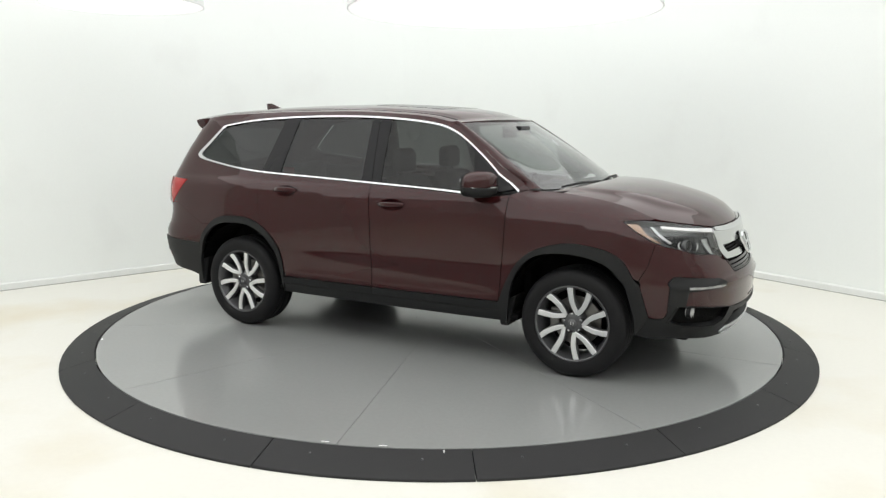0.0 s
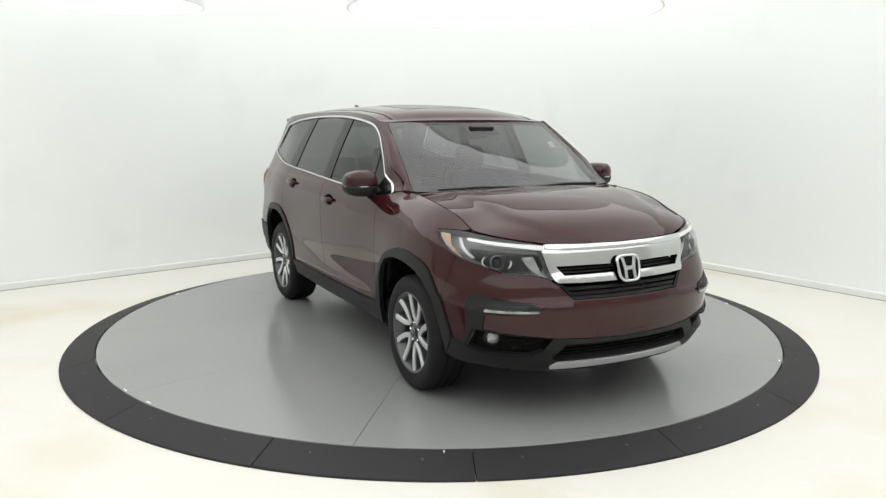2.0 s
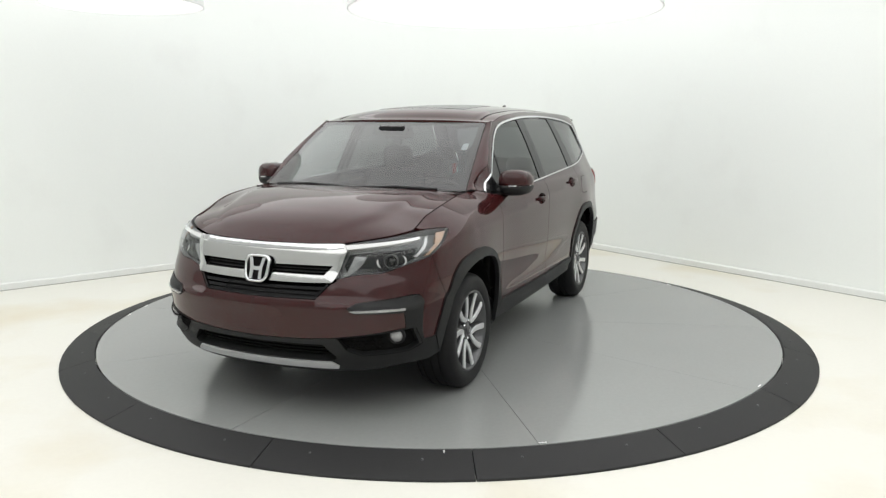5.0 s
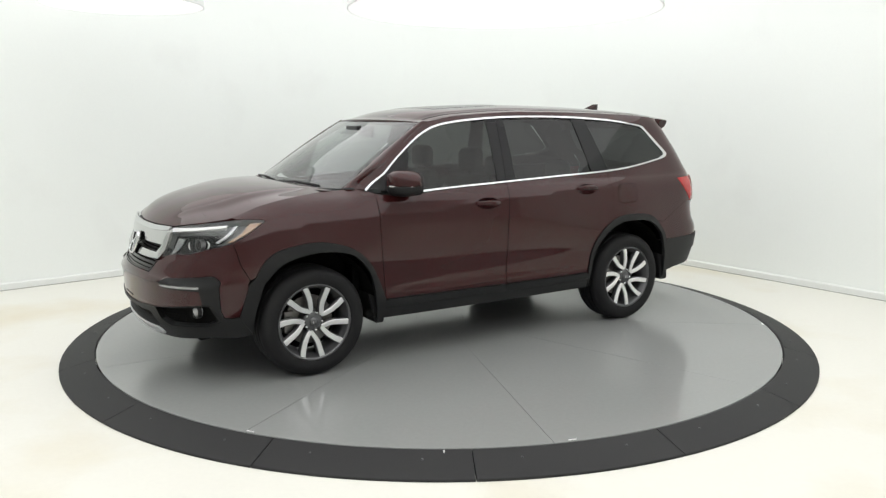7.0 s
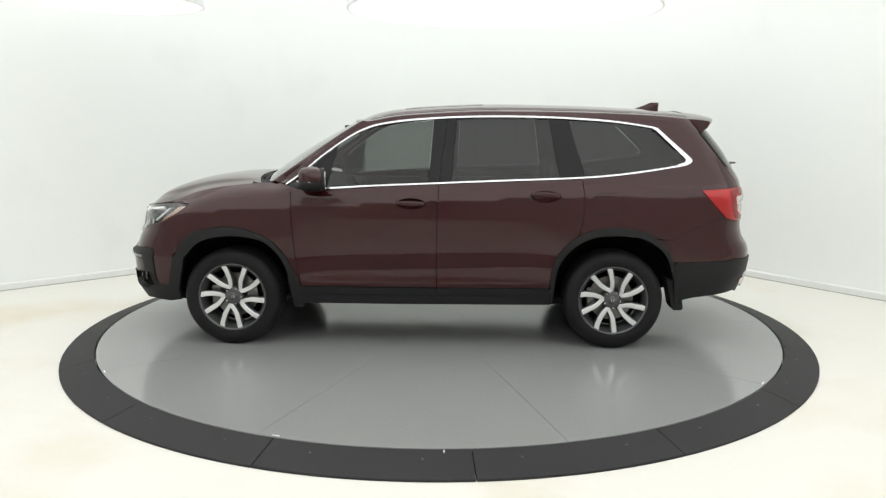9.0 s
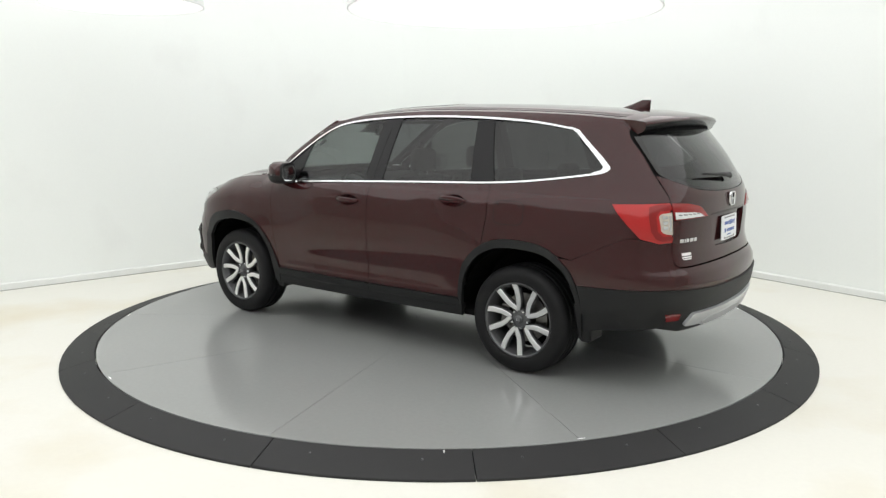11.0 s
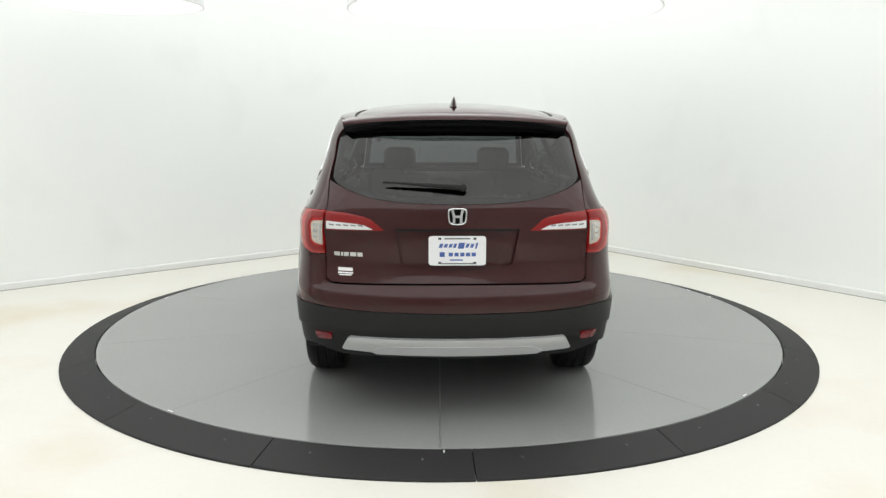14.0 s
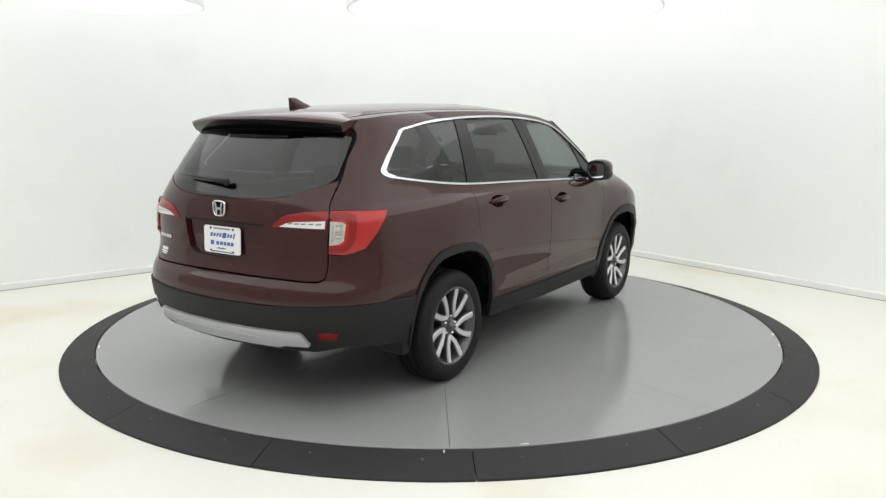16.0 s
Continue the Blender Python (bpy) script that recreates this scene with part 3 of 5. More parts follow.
CUPS = ((0.068, 1.076), (-0.90, 1.130))


def cup_loop(x, z):
    """The oval outline of the hollow behind a door handle."""
    return [X(x + 0.098 * math.cos(t), z + 0.038 * math.sin(t)) for t in np.linspace(0, 2 * math.pi, 28, endpoint=False)]


def side_panels(side):
    q = dict(parent=car, side=side)
    # fender, doors and quarter panel
    panel("front_fender", HOOD_EDGE + [X(1.87, 1.059)] + LAMP_F_TOP[:7][::-1] + LAMP_F_LOW[28:][::-1] + bend(X(1.92, 0.926), X(1.895, 0.83), X(1.835, 0.69))[1:] + ARCH_F[8:] + HINGE[::-1] + [X(1.0, 1.20)], PAINT, step=0.032, gap=0.0018, **q)
    panel("front_door", HINGE + [X(0.885, 0.458)] + DOOR_B[::-1] + BELTLINE[-15:] + [X(0.72, 1.168), X(0.86, 1.172)], PAINT, holes=(cup_loop(*CUPS[0]),), step=0.03, gap=0.0028, **q)
    panel("rear_door", DOOR_B + [X(-0.94, 0.456)] + ARCH_R[:20] + DOOR_C[::-1] + BELTLINE[21:36], PAINT, holes=(cup_loop(*CUPS[1]),), step=0.03, gap=0.0028, **q)
    panel("quarter_panel", PILLAR_A + RAIL + GATE_EDGE[1:] + LAMP_R[1:5] + [X(-2.14, 0.975)] + [X(-1.80, 0.812)] + ARCH_R[20:47][::-1] + DOOR_C[::-1] + BELTLINE[:21][::-1] + TIP[::-1] + TOPLINE[::-1], PAINT, step=0.034, gap=0.0012, **q)
    # black pillars and window glass
    top_in = [(s, z) for s, z in zip([a[0] for a in TOPLINE], [a[1] - 0.014 for a in TOPLINE])]
    def under(x):
        g = X(x, 1.5)[0]
        return float(np.interp(g, [a[0] for a in top_in], [a[1] for a in top_in]))
    def over(x):
        g = X(x, 1.3)[0]
        b = sorted(BELTLINE)
        return float(np.interp(g, [a[0] for a in b], [a[1] for a in b])) + 0.012
    def run(x0, x1, f, n=14):
        return [X(x, f(x)) for x in np.linspace(x0, x1, n)]
    panel("front_window", run(0.70, -0.055, over) + run(-0.035 - 0.05, 0.64, under), FRONTGLASS, off=-0.006, flange=0, label="tinted front door glass", **q)
    panel("corner_window", [X(0.70, 1.19)] + run(0.64, 0.95, under) + [X(0.945, 1.215), X(0.80, 1.185)], GLOSSBLACK, off=-0.004, flange=0, label="black corner trim at the mirror", **q)
    panel("window_divider", [X(0.71, 1.19), X(0.645, under(0.645)), X(0.62, under(0.62)), X(0.685, 1.19)], GLOSSBLACK, off=0.0, flange=0.004, **q)
    panel("b_pillar_trim", [X(-0.055, over(-0.055)), X(-0.085, under(-0.085)), X(-0.186, under(-0.186)), X(-0.134, over(-0.134))], GLOSSBLACK, off=-0.001, flange=0.012, **q)
    panel("b_pillar_trim", [X(-0.134, over(-0.134)), X(-0.186, under(-0.186)), X(-0.255, under(-0.255)), X(-0.225, over(-0.225))], GLOSSBLACK, off=-0.001, flange=0.012, **q)
    panel("rear_door_window", run(-0.225, -1.0, over) + run(-0.93, -0.255, under), PRIVACY, off=-0.006, flange=0, label="dark privacy glass", **q)
    panel("c_pillar_trim", [X(-1.0, over(-1.0)), X(-0.93, under(-0.93)), X(-1.074, under(-1.074)), X(-1.189, over(-1.189))], GLOSSBLACK, off=-0.001, flange=0.012, **q)
    panel("quarter_window", run(-1.185, -1.85, over) + [X(-1.90, 1.367), X(-1.92, 1.387), X(-1.702, 1.585)] + run(-1.66, -1.07, under), PRIVACY, off=-0.006, flange=0, label="dark privacy glass", **q)
    # chrome round the windows
    panel("chrome_strip", TOPLINE + [(a, b - 0.0135) for a, b in TOPLINE[::-1]], CHROME, off=0.006, flange=0.012, gap=0.0, step=0.03, **q)
    panel("chrome_strip", TIP + BELTLINE[:5] + [X(-1.85, 1.349), X(-1.912, 1.368), X(-1.922, 1.388), X(-1.710, 1.594), X(-1.685, 1.607)], CHROME, off=0.006, flange=0.012, gap=0.0, step=0.03, **q)
    panel("chrome_strip", BELTLINE[4:] + [(a, b + 0.0115) for a, b in BELTLINE[4:][::-1]], CHROME, off=0.006, flange=0.012, gap=0.0, step=0.03, **q)
    # cladding
    panel("arch_trim", ARCH_F + [X(0.905, 0.345)] + ARCH_F_IN[::-1], PLASTIC, off=0.010, flange=0.03, gap=0.0, **q)
    panel("arch_trim", ARCH_R + [X(-1.87, 0.36)] + ARCH_R_IN[::-1], PLASTIC, off=0.010, flange=0.03, gap=0.0, **q)
    panel("door_cladding", [X(0.885, 0.458), X(0.915, 0.402), X(-0.118, 0.400), X(-0.118, 0.456)], PLASTIC, off=0.011, flange=0.03, puff=0.004, gap=0.0022, **q)
    panel("door_cladding", [X(-0.118, 0.456), X(-0.118, 0.400), X(-0.962, 0.404), X(-0.942, 0.456)], PLASTIC, off=0.011, flange=0.03, puff=0.004, gap=0.0022, **q)
    panel("rocker_trim", [X(0.917, 0.399), X(0.935, 0.34), X(0.93, 0.322), X(-0.955, 0.328), X(-0.963, 0.401)], PLASTIC, off=0.004, flange=0.06, puff=0.005, gap=0.002, **q)
    # lamp at the rear corner
    lamp = panel("tail_lamp", LAMP_R, RED, off=0.004, flange=0.03, puff=0.008, label="red tail lamp with a clear reversing light", **q)
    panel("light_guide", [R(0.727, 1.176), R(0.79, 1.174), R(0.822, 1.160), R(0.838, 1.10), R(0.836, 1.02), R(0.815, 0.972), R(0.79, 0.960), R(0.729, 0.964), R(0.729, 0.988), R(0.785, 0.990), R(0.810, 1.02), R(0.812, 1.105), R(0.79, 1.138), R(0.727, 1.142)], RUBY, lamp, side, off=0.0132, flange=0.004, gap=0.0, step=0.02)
    clear = bend(R(0.800, 1.108), R(0.785, 1.122), R(0.733, 1.128)) + bend(R(0.733, 0.998), R(0.775, 1.005), R(0.795, 1.022))
    panel("reversing_light", clear, REVERSE, lamp, side, off=0.0135, flange=0.006, gap=0)
    for k in range(3):
        zz = 1.030 + 0.030 * k
        panel("lamp_cell", [R(0.786, zz), R(0.760, zz + 0.002), R(0.760, zz + 0.022), R(0.786, zz + 0.020)], CHROME, lamp, side, off=0.0145, flange=0.002, gap=0.001, puff=-0.004, step=0.008)
    panel("lamp_cell", [R(0.752, 1.018), R(0.741, 1.018), R(0.741, 1.112), R(0.752, 1.112)], CHROME, lamp, side, off=0.0145, flange=0.002, gap=0, step=0.02)
    panel("bumper_reflector", [R(0.79, 0.516), R(0.692, 0.516), R(0.688, 0.470), R(0.772, 0.468)], DEEPRED, off=0.008, flange=0.01, **q)
    # headlamp
    wing = [F(0.508, 0.955)]
    outline = LAMP_F_TOP + wing + LAMP_F_LOW
    head = panel("headlamp", outline, LAMPGREY, off=-0.05, flange=-0.05, label="clear headlamp with a bright light strip", **q)
    panel("lens", outline, LENS, head, side, off=0.001, flange=0)
    panel("side_marker", [X(1.732, 1.048), X(1.80, 1.046), X(1.86, 0.99), X(1.955, 0.925), X(1.92, 0.932), X(1.81, 0.997)], AMBER, head, side, off=-0.012, flange=0.02)
    panel("light_strip", bend(X(1.925, 1.026), F(0.67, 1.006), F(0.488, 0.990)) + bend(F(0.500, 0.966), F(0.66, 0.986), X(1.935, 1.013)), CLEARWHITE, head, side, off=0.003, flange=0.02, gap=0, step=0.02, puff=0.003)
    panel("light_leg", bend(X(1.868, 1.030), X(1.928, 0.975), X(2.000, 0.922)) + bend(X(2.012, 0.928), X(1.944, 0.982), X(1.888, 1.028)), SATIN, head, side, off=-0.010, flange=0.02, gap=0.001, step=0.02)
    panel("lamp_bezel", bend(X(1.955, 0.992), F(0.66, 0.972), F(0.51, 0.952)) + [F(0.485, 0.88)] + LAMP_F_LOW[3:22] + [X(1.97, 0.93)], GLOSSBLACK, head, side, off=-0.035, flange=0.01, gap=0.006)
    for y, z, r in ((0.735, 0.905, 0.040),):
        s, _ = F(y, z)
        p, n = skin(s, z)[0] * [1, side, 1], skin_normal(s, z)[0] * [1, side, 1]
        turn = Vector((0.95, 0.25 * side, 0.1)).to_track_quat("Z", "Y").to_matrix().to_4x4()
        part("projector_ring", lathe([(r, -0.03), (r, 0.004), (r * 0.9, 0.008), (r * 0.82, 0.0), (r * 0.8, -0.03)], 28), GUNMETAL, head, smooth_shade=True).matrix_basis = Matrix.Translation(Vector(p - n * 0.028)) @ turn
        part("projector", lathe([(0.0005, 0.008), (r * 0.4, 0.005), (r * 0.78, -0.01), (r * 0.8, -0.03)], 24), GLOSSBLACK, head, smooth_shade=True).matrix_basis = Matrix.Translation(Vector(p - n * 0.03)) @ turn
    for a0, a1 in ((2.4, 4.0), (5.5, 6.6)):
        pts = []
        for a in np.linspace(a0, a1, 9):
            gg, zz = F(0.735 - 0.068 * math.cos(a), 0.905 + 0.045 * math.sin(a))
            pts.append((skin(gg, zz)[0] - skin_normal(gg, zz)[0] * 0.016) * [1, side, 1])
        part("light_arc", tube(pts, [0.001, 0.003, 0.004, 0.005, 0.005, 0.005, 0.004, 0.003, 0.001]), CLEARWHITE, head, smooth_shade=True)
    panel("reflector_bowl", [F(0.615, 0.935), F(0.545, 0.938), F(0.50, 0.83), F(0.545, 0.845), F(0.585, 0.88)], FOGLENS, head, side, off=-0.026, flange=0.006, puff=0.005, step=0.012)
    # fog lamp pocket and light strip
    pocket = panel("fog_pocket", [F(0.855, 0.540), F(0.50, 0.498), F(0.55, 0.425), F(0.62, 0.395), F(0.825, 0.405), F(0.87, 0.435)], MATTBLACK, off=-0.03, flange=-0.04, **q)
    for k in range(5):
        for j in range(7):
            y, z = 0.55 + j * 0.027 + (k % 2) * 0.013, 0.505 - k * 0.02
            s, _ = F(y, z)
            p = skin(s, z)[0] * [1, side, 1] - skin_normal(s, z)[0] * [1, side, 1] * 0.028
            part("mesh_cell", box_bm((0.006, 0.019, 0.012), bevel=0.003, segs=1), MATTBLACK, pocket).matrix_basis = Matrix.Translation(Vector(p)) @ pose(0, 0, 0, 0, 0, side * 30)
    s, z = F(0.785, 0.497)
    p = skin(s, z)[0] * [1, side, 1] - skin_normal(s, z)[0] * [1, side, 1] * 0.010
    turn = Vector((0.96, 0.2 * side, 0.0)).to_track_quat("Z", "Y").to_matrix().to_4x4()
    fog = part("fog_lamp", lathe([(0.0005, 0.012), (0.02, 0.010), (0.032, 0.003), (0.038, -0.002), (0.040, -0.03)], 28), FOGLENS, car, "round clear fog lamp", smooth_shade=True)
    fog.matrix_basis = Matrix.Translation(Vector(p)) @ turn
    part("rim_ring", lathe([(0.038, -0.02), (0.038, 0.003), (0.046, 0.003), (0.050, -0.02)], 28), GLOSSBLACK, fog, smooth_shade=True)
    panel("light_bar", [F(0.825, 0.662), F(0.60, 0.657), F(0.572, 0.651), F(0.60, 0.643), F(0.825, 0.644)], FOGLENS, off=0.012, flange=0.02, puff=0.004, step=0.02, label="slim clear light bar", **q)


def middle_panels():
    bar = [F(0.0, 0.984), F(0.15, 0.986), F(0.30, 0.987), F(0.42, 0.991), F(0.488, 0.993), F(0.508, 0.957), F(0.464, 0.802), F(0.446, 0.787), F(0.30, 0.782), F(0.0, 0.780)]
    gap_l = [F(0.438, 0.876), F(0.40, 0.822), F(0.085, 0.822), F(0.085, 0.872), F(0.25, 0.875)]
    gap_r = [(-s, z) for s, z in gap_l]
    grille = panel("grille_surround", mirrored(bar), DIMCHROME, car, off=0.014, flange=0.05, holes=(gap_l, gap_r), puff=0.010, step=0.02, label="wide chrome grille surround")
    panel("grille_lip", mirrored([F(0.0, 0.982), F(0.15, 0.984), F(0.30, 0.985), F(0.42, 0.989), F(0.484, 0.990), F(0.49, 0.970), F(0.40, 0.960), F(0.25, 0.956), F(0.0, 0.954)]), CHROME, grille, off=0.026, flange=0.006, gap=0.001, puff=0.007, step=0.016, label="bright upper lip of the grille surround")
    panel("grille_backing", mirrored([F(0.0, 0.89), F(0.44, 0.89), F(0.40, 0.70), F(0.0, 0.69)]), MATTBLACK, grille, off=-0.05, flange=0)
    for k in range(3):
        z = 0.828 + k * 0.016
        for sgn in (1, -1):
            panel("mesh_bar", [(sgn * a, b) for a, b in (F(0.08, z), F(0.43, z), F(0.43, z + 0.006), F(0.08, z + 0.006))], PLASTIC, grille, off=-0.012, flange=0.012, gap=0)
    for z, w in ((0.760, 0.420), (0.734, 0.403), (0.712, 0.385)):
        panel("grille_bar", mirrored([F(0.0, z + 0.009), F(w, z + 0.010), F(w - 0.008, z - 0.007), F(0.0, z - 0.008)]), GLOSSBLACK, grille, off=-0.006, flange=0.03, gap=0, step=0.03)
    rim_half = [F(0.0, 0.70), F(0.37, 0.705), F(0.436, 0.782), F(0.421, 0.785), F(0.358, 0.714), F(0.0, 0.708)]
    panel("grille_frame", mirrored(rim_half), GLOSSBLACK, grille, off=0.001, flange=0.04, gap=0.001, step=0.03)
    body = [F(0.0, 0.699), F(0.372, 0.703), F(0.443, 0.784), F(0.467, 0.796)] + LAMP_F_LOW[1:28] + bend(X(1.92, 0.926), X(1.895, 0.83), X(1.835, 0.69)) + ARCH_F[:7][::-1] + [X(1.93, 0.452), X(1.985, 0.458), X(2.005, 0.50), X(2.01, 0.58), X(2.005, 0.68), X(2.03, 0.720), F(0.84, 0.722), F(0.60, 0.690), F(0.562, 0.664), F(0.60, 0.636), F(0.82, 0.630), F(0.852, 0.546), F(0.65, 0.515), F(0.47, 0.494), F(0.25, 0.483), F(0.0, 0.478)]
    panel("front_bumper", mirrored(body), PAINT, car, flange=0.03)
    low = [F(0.0, 0.478), F(0.25, 0.483), F(0.47, 0.494), F(0.65, 0.515), F(0.822, 0.543), F(0.82, 0.630), F(0.60, 0.636), F(0.562, 0.664), F(0.60, 0.690), F(0.84, 0.722), X(2.03, 0.720), X(2.005, 0.68), X(2.01, 0.58), X(2.005, 0.50), X(1.985, 0.458), X(1.93, 0.452), X(1.895, 0.46), X(1.812, 0.335), X(1.90, 0.318), X(2.05, 0.325), F(0.75, 0.318), F(0.60, 0.298), F(0.40, 0.285), F(0.0, 0.28)]
    mouth = mirrored([F(0.0, 0.455), F(0.425, 0.455), F(0.487, 0.385), F(0.472, 0.364), F(0.0, 0.362)])
    pocket = [F(0.845, 0.535), F(0.50, 0.495), F(0.55, 0.43), F(0.62, 0.40), F(0.82, 0.412), F(0.86, 0.44)]
    lower = panel("lower_bumper", mirrored(low), PLASTIC, car, off=0.006, flange=0.05, holes=(mouth, pocket, [(-s, z) for s, z in pocket]), gap=0.001)
    panel("intake_backing", mirrored([F(0.0, 0.47), F(0.45, 0.47), F(0.51, 0.35), F(0.0, 0.35)]), MATTBLACK, lower, off=-0.06, flange=0)
    for z in (0.385, 0.41, 0.43):
        panel("intake_bar", mirrored([F(0.0, z + 0.004), F(0.43, z + 0.004), F(0.43, z - 0.004), F(0.0, z - 0.004)]), MATTBLACK, lower, off=-0.03, flange=0.012, gap=0, step=0.04)
    panel("front_skid_plate", mirrored([F(0.0, 0.352), F(0.452, 0.356), F(0.487, 0.328), F(0.478, 0.314), F(0.40, 0.312), F(0.0, 0.312)]), SATIN, car, off=0.018, flange=0.03, puff=0.004, step=0.03, label="satin silver skid plate")
    panel("tow_cover", mirrored([F(0.0, 0.512), F(0.105, 0.512), F(0.105, 0.500), F(0.0, 0.500)]), PAINT, car, off=0.004, flange=0.01, step=0.03)
    # tail
    rr = lambda y, z: R(y, z)
    glass_half = [rr(0.0, 1.615), rr(0.40, 1.613), rr(0.60, 1.60), rr(0.665, 1.575), rr(0.68, 1.47), rr(0.69, 1.36), rr(0.66, 1.325)] + bend(rr(0.60, 1.298), rr(0.45, 1.255), rr(0.25, 1.234), rr(0.0, 1.228))
    rear_half = [rr(0.0, 1.228)] + bend(rr(0.0, 1.228), rr(0.25, 1.234), rr(0.45, 1.255), rr(0.60, 1.298))[1:] + [rr(0.66, 1.325), rr(0.707, 1.345), rr(0.716, 1.187), rr(0.721, 1.0), rr(0.721, 0.85), rr(0.716, 0.815), rr(0.69, 0.797), rr(0.62, 0.795), rr(0.3, 0.80), rr(0.0, 0.802)]
    recess = [rr(0.335, 1.085), rr(0.30, 0.91), rr(0.24, 0.882), rr(0.0, 0.876)]
    recess = mirrored([rr(0.0, 1.088)] + recess, True)
    gate = panel("tailgate", mirrored(rear_half, True), PAINT, car, holes=(recess,))
    panel("plate_recess", recess, PAINT, gate, off=-0.022, flange=-0.022, gap=-0.003)
    panel("rear_window", mirrored(glass_half, True), REARGLASS, gate, off=-0.003, flange=0, label="dark rear window")
    frame_half = [rr(0.0, 1.64), rr(0.40, 1.64), rr(0.70, 1.625), rr(0.725, 1.47), rr(0.735, 1.34), rr(0.66, 1.27), rr(0.45, 1.21), rr(0.0, 1.19)]
    hole_half = [rr(0.0, 1.595), rr(0.40, 1.593), rr(0.63, 1.57), rr(0.655, 1.47), rr(0.66, 1.37), rr(0.60, 1.325), rr(0.45, 1.28), rr(0.25, 1.256), rr(0.0, 1.25)]
    panel("rear_window_border", mirrored(frame_half, True), MATTBLACK, gate, off=-0.012, flange=0, gap=0, holes=(mirrored(hole_half, True),))
    for sgn in (1, -1):
        flip = lambda pts: pts if sgn > 0 else [(2 * END - s, z) for s, z in pts]
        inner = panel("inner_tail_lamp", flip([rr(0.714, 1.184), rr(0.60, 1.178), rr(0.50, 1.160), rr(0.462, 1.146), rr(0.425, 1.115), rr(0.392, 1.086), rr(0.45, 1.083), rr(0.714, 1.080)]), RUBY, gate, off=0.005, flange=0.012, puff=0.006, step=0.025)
        panel("white_strip", flip([rr(0.711, 1.130), rr(0.55, 1.121), rr(0.50, 1.114), rr(0.452, 1.091), rr(0.711, 1.087)]), CLEARWHITE, inner, off=0.0125, flange=0.004, gap=0.001, step=0.03)
        for y in (0.68, 0.64, 0.60, 0.56, 0.52):
            panel("strip_rib", flip([rr(y + 0.014, 1.116), rr(y - 0.014, 1.113), rr(y - 0.014, 1.106), rr(y + 0.014, 1.108)]), LAMPGREY, inner, off=0.0145, flange=0.002, gap=0, step=0.02)
    bump = [rr(0.0, 0.795), rr(0.3, 0.793), rr(0.62, 0.788), rr(0.69, 0.790), rr(0.722, 0.812), rr(0.728, 0.944), rr(0.80, 0.939), X(-2.21, 0.969), X(-2.14, 0.975), X(-1.80, 0.812)] + ARCH_R[47:56] + [X(-1.843, 0.655), X(-2.1, 0.660), rr(0.80, 0.670), rr(0.65, 0.661), rr(0.4, 0.650), rr(0.0, 0.645)]
    panel("rear_bumper", mirrored(bump, True), PAINT, car, flange=0.03, gap=0.0008)
    clad = [rr(0.0, 0.645), rr(0.4, 0.650), rr(0.65, 0.661), rr(0.80, 0.670), X(-2.1, 0.660), X(-1.843, 0.655), X(-1.868, 0.53), X(-1.873, 0.478), X(-2.1, 0.515), rr(0.80, 0.556), rr(0.62, 0.546), rr(0.468, 0.537), rr(0.0, 0.532)]
    panel("rear_cladding", mirrored(clad, True), PLASTIC, car, off=0.010, flange=0.05, gap=0.001)
    valance = [rr(0.0, 0.533), rr(0.468, 0.538), rr(0.62, 0.547), rr(0.80, 0.557), X(-2.1, 0.516), X(-1.873, 0.479), X(-1.876, 0.36), X(-2.0, 0.39), rr(0.80, 0.425), rr(0.64, 0.385), rr(0.0, 0.372)]
    panel("rear_valance", mirrored(valance, True), PLASTIC, car, off=0.0, flange=0.05, gap=0.0)
    panel("rear_skid_plate", mirrored([rr(0.0, 0.503), rr(0.30, 0.504), rr(0.585, 0.508), rr(0.602, 0.495), rr(0.632, 0.436), rr(0.618, 0.425), rr(0.47, 0.418), rr(0.44, 0.405), rr(0.0, 0.400)], True), SATIN, car, off=0.02, flange=0.035, puff=0.006, step=0.03, label="satin silver rear skid plate")
    panel("skid_inset", mirrored([rr(0.0, 0.468), rr(0.40, 0.465), rr(0.47, 0.435), rr(0.43, 0.412), rr(0.0, 0.408)], True), SATIN, car, off=0.029, flange=0.006, step=0.03)


def at(pts):
    return np.array([skin(s, z)[0] for s, z in pts])


def resample(p, n):
    d = np.concatenate([[0], np.cumsum(np.linalg.norm(np.diff(p, axis=0), axis=1))])
    q = np.linspace(0, d[-1], n)
    return np.stack([np.interp(q, d, p[:, k]) for k in range(3)], 1)


def crown(edge, mid, power=2.0, n=33, shrink=0.004):
    """A sheet between a side line, its mirror image and a line along the middle."""
    u = np.linspace(-1, 1, n)[None, :, None]
    e, m = edge[:, None, :], mid[:, None, :]
    y = (np.abs(e[..., 1:2]) - shrink) * u
    x = m[..., 0:1] + (e[..., 0:1] - m[..., 0:1]) * np.abs(u) ** 2
    z = m[..., 2:3] + (e[..., 2:3] - m[..., 2:3]) * np.abs(u) ** power
    return np.concatenate([x, y + 0 * z, z], 2)


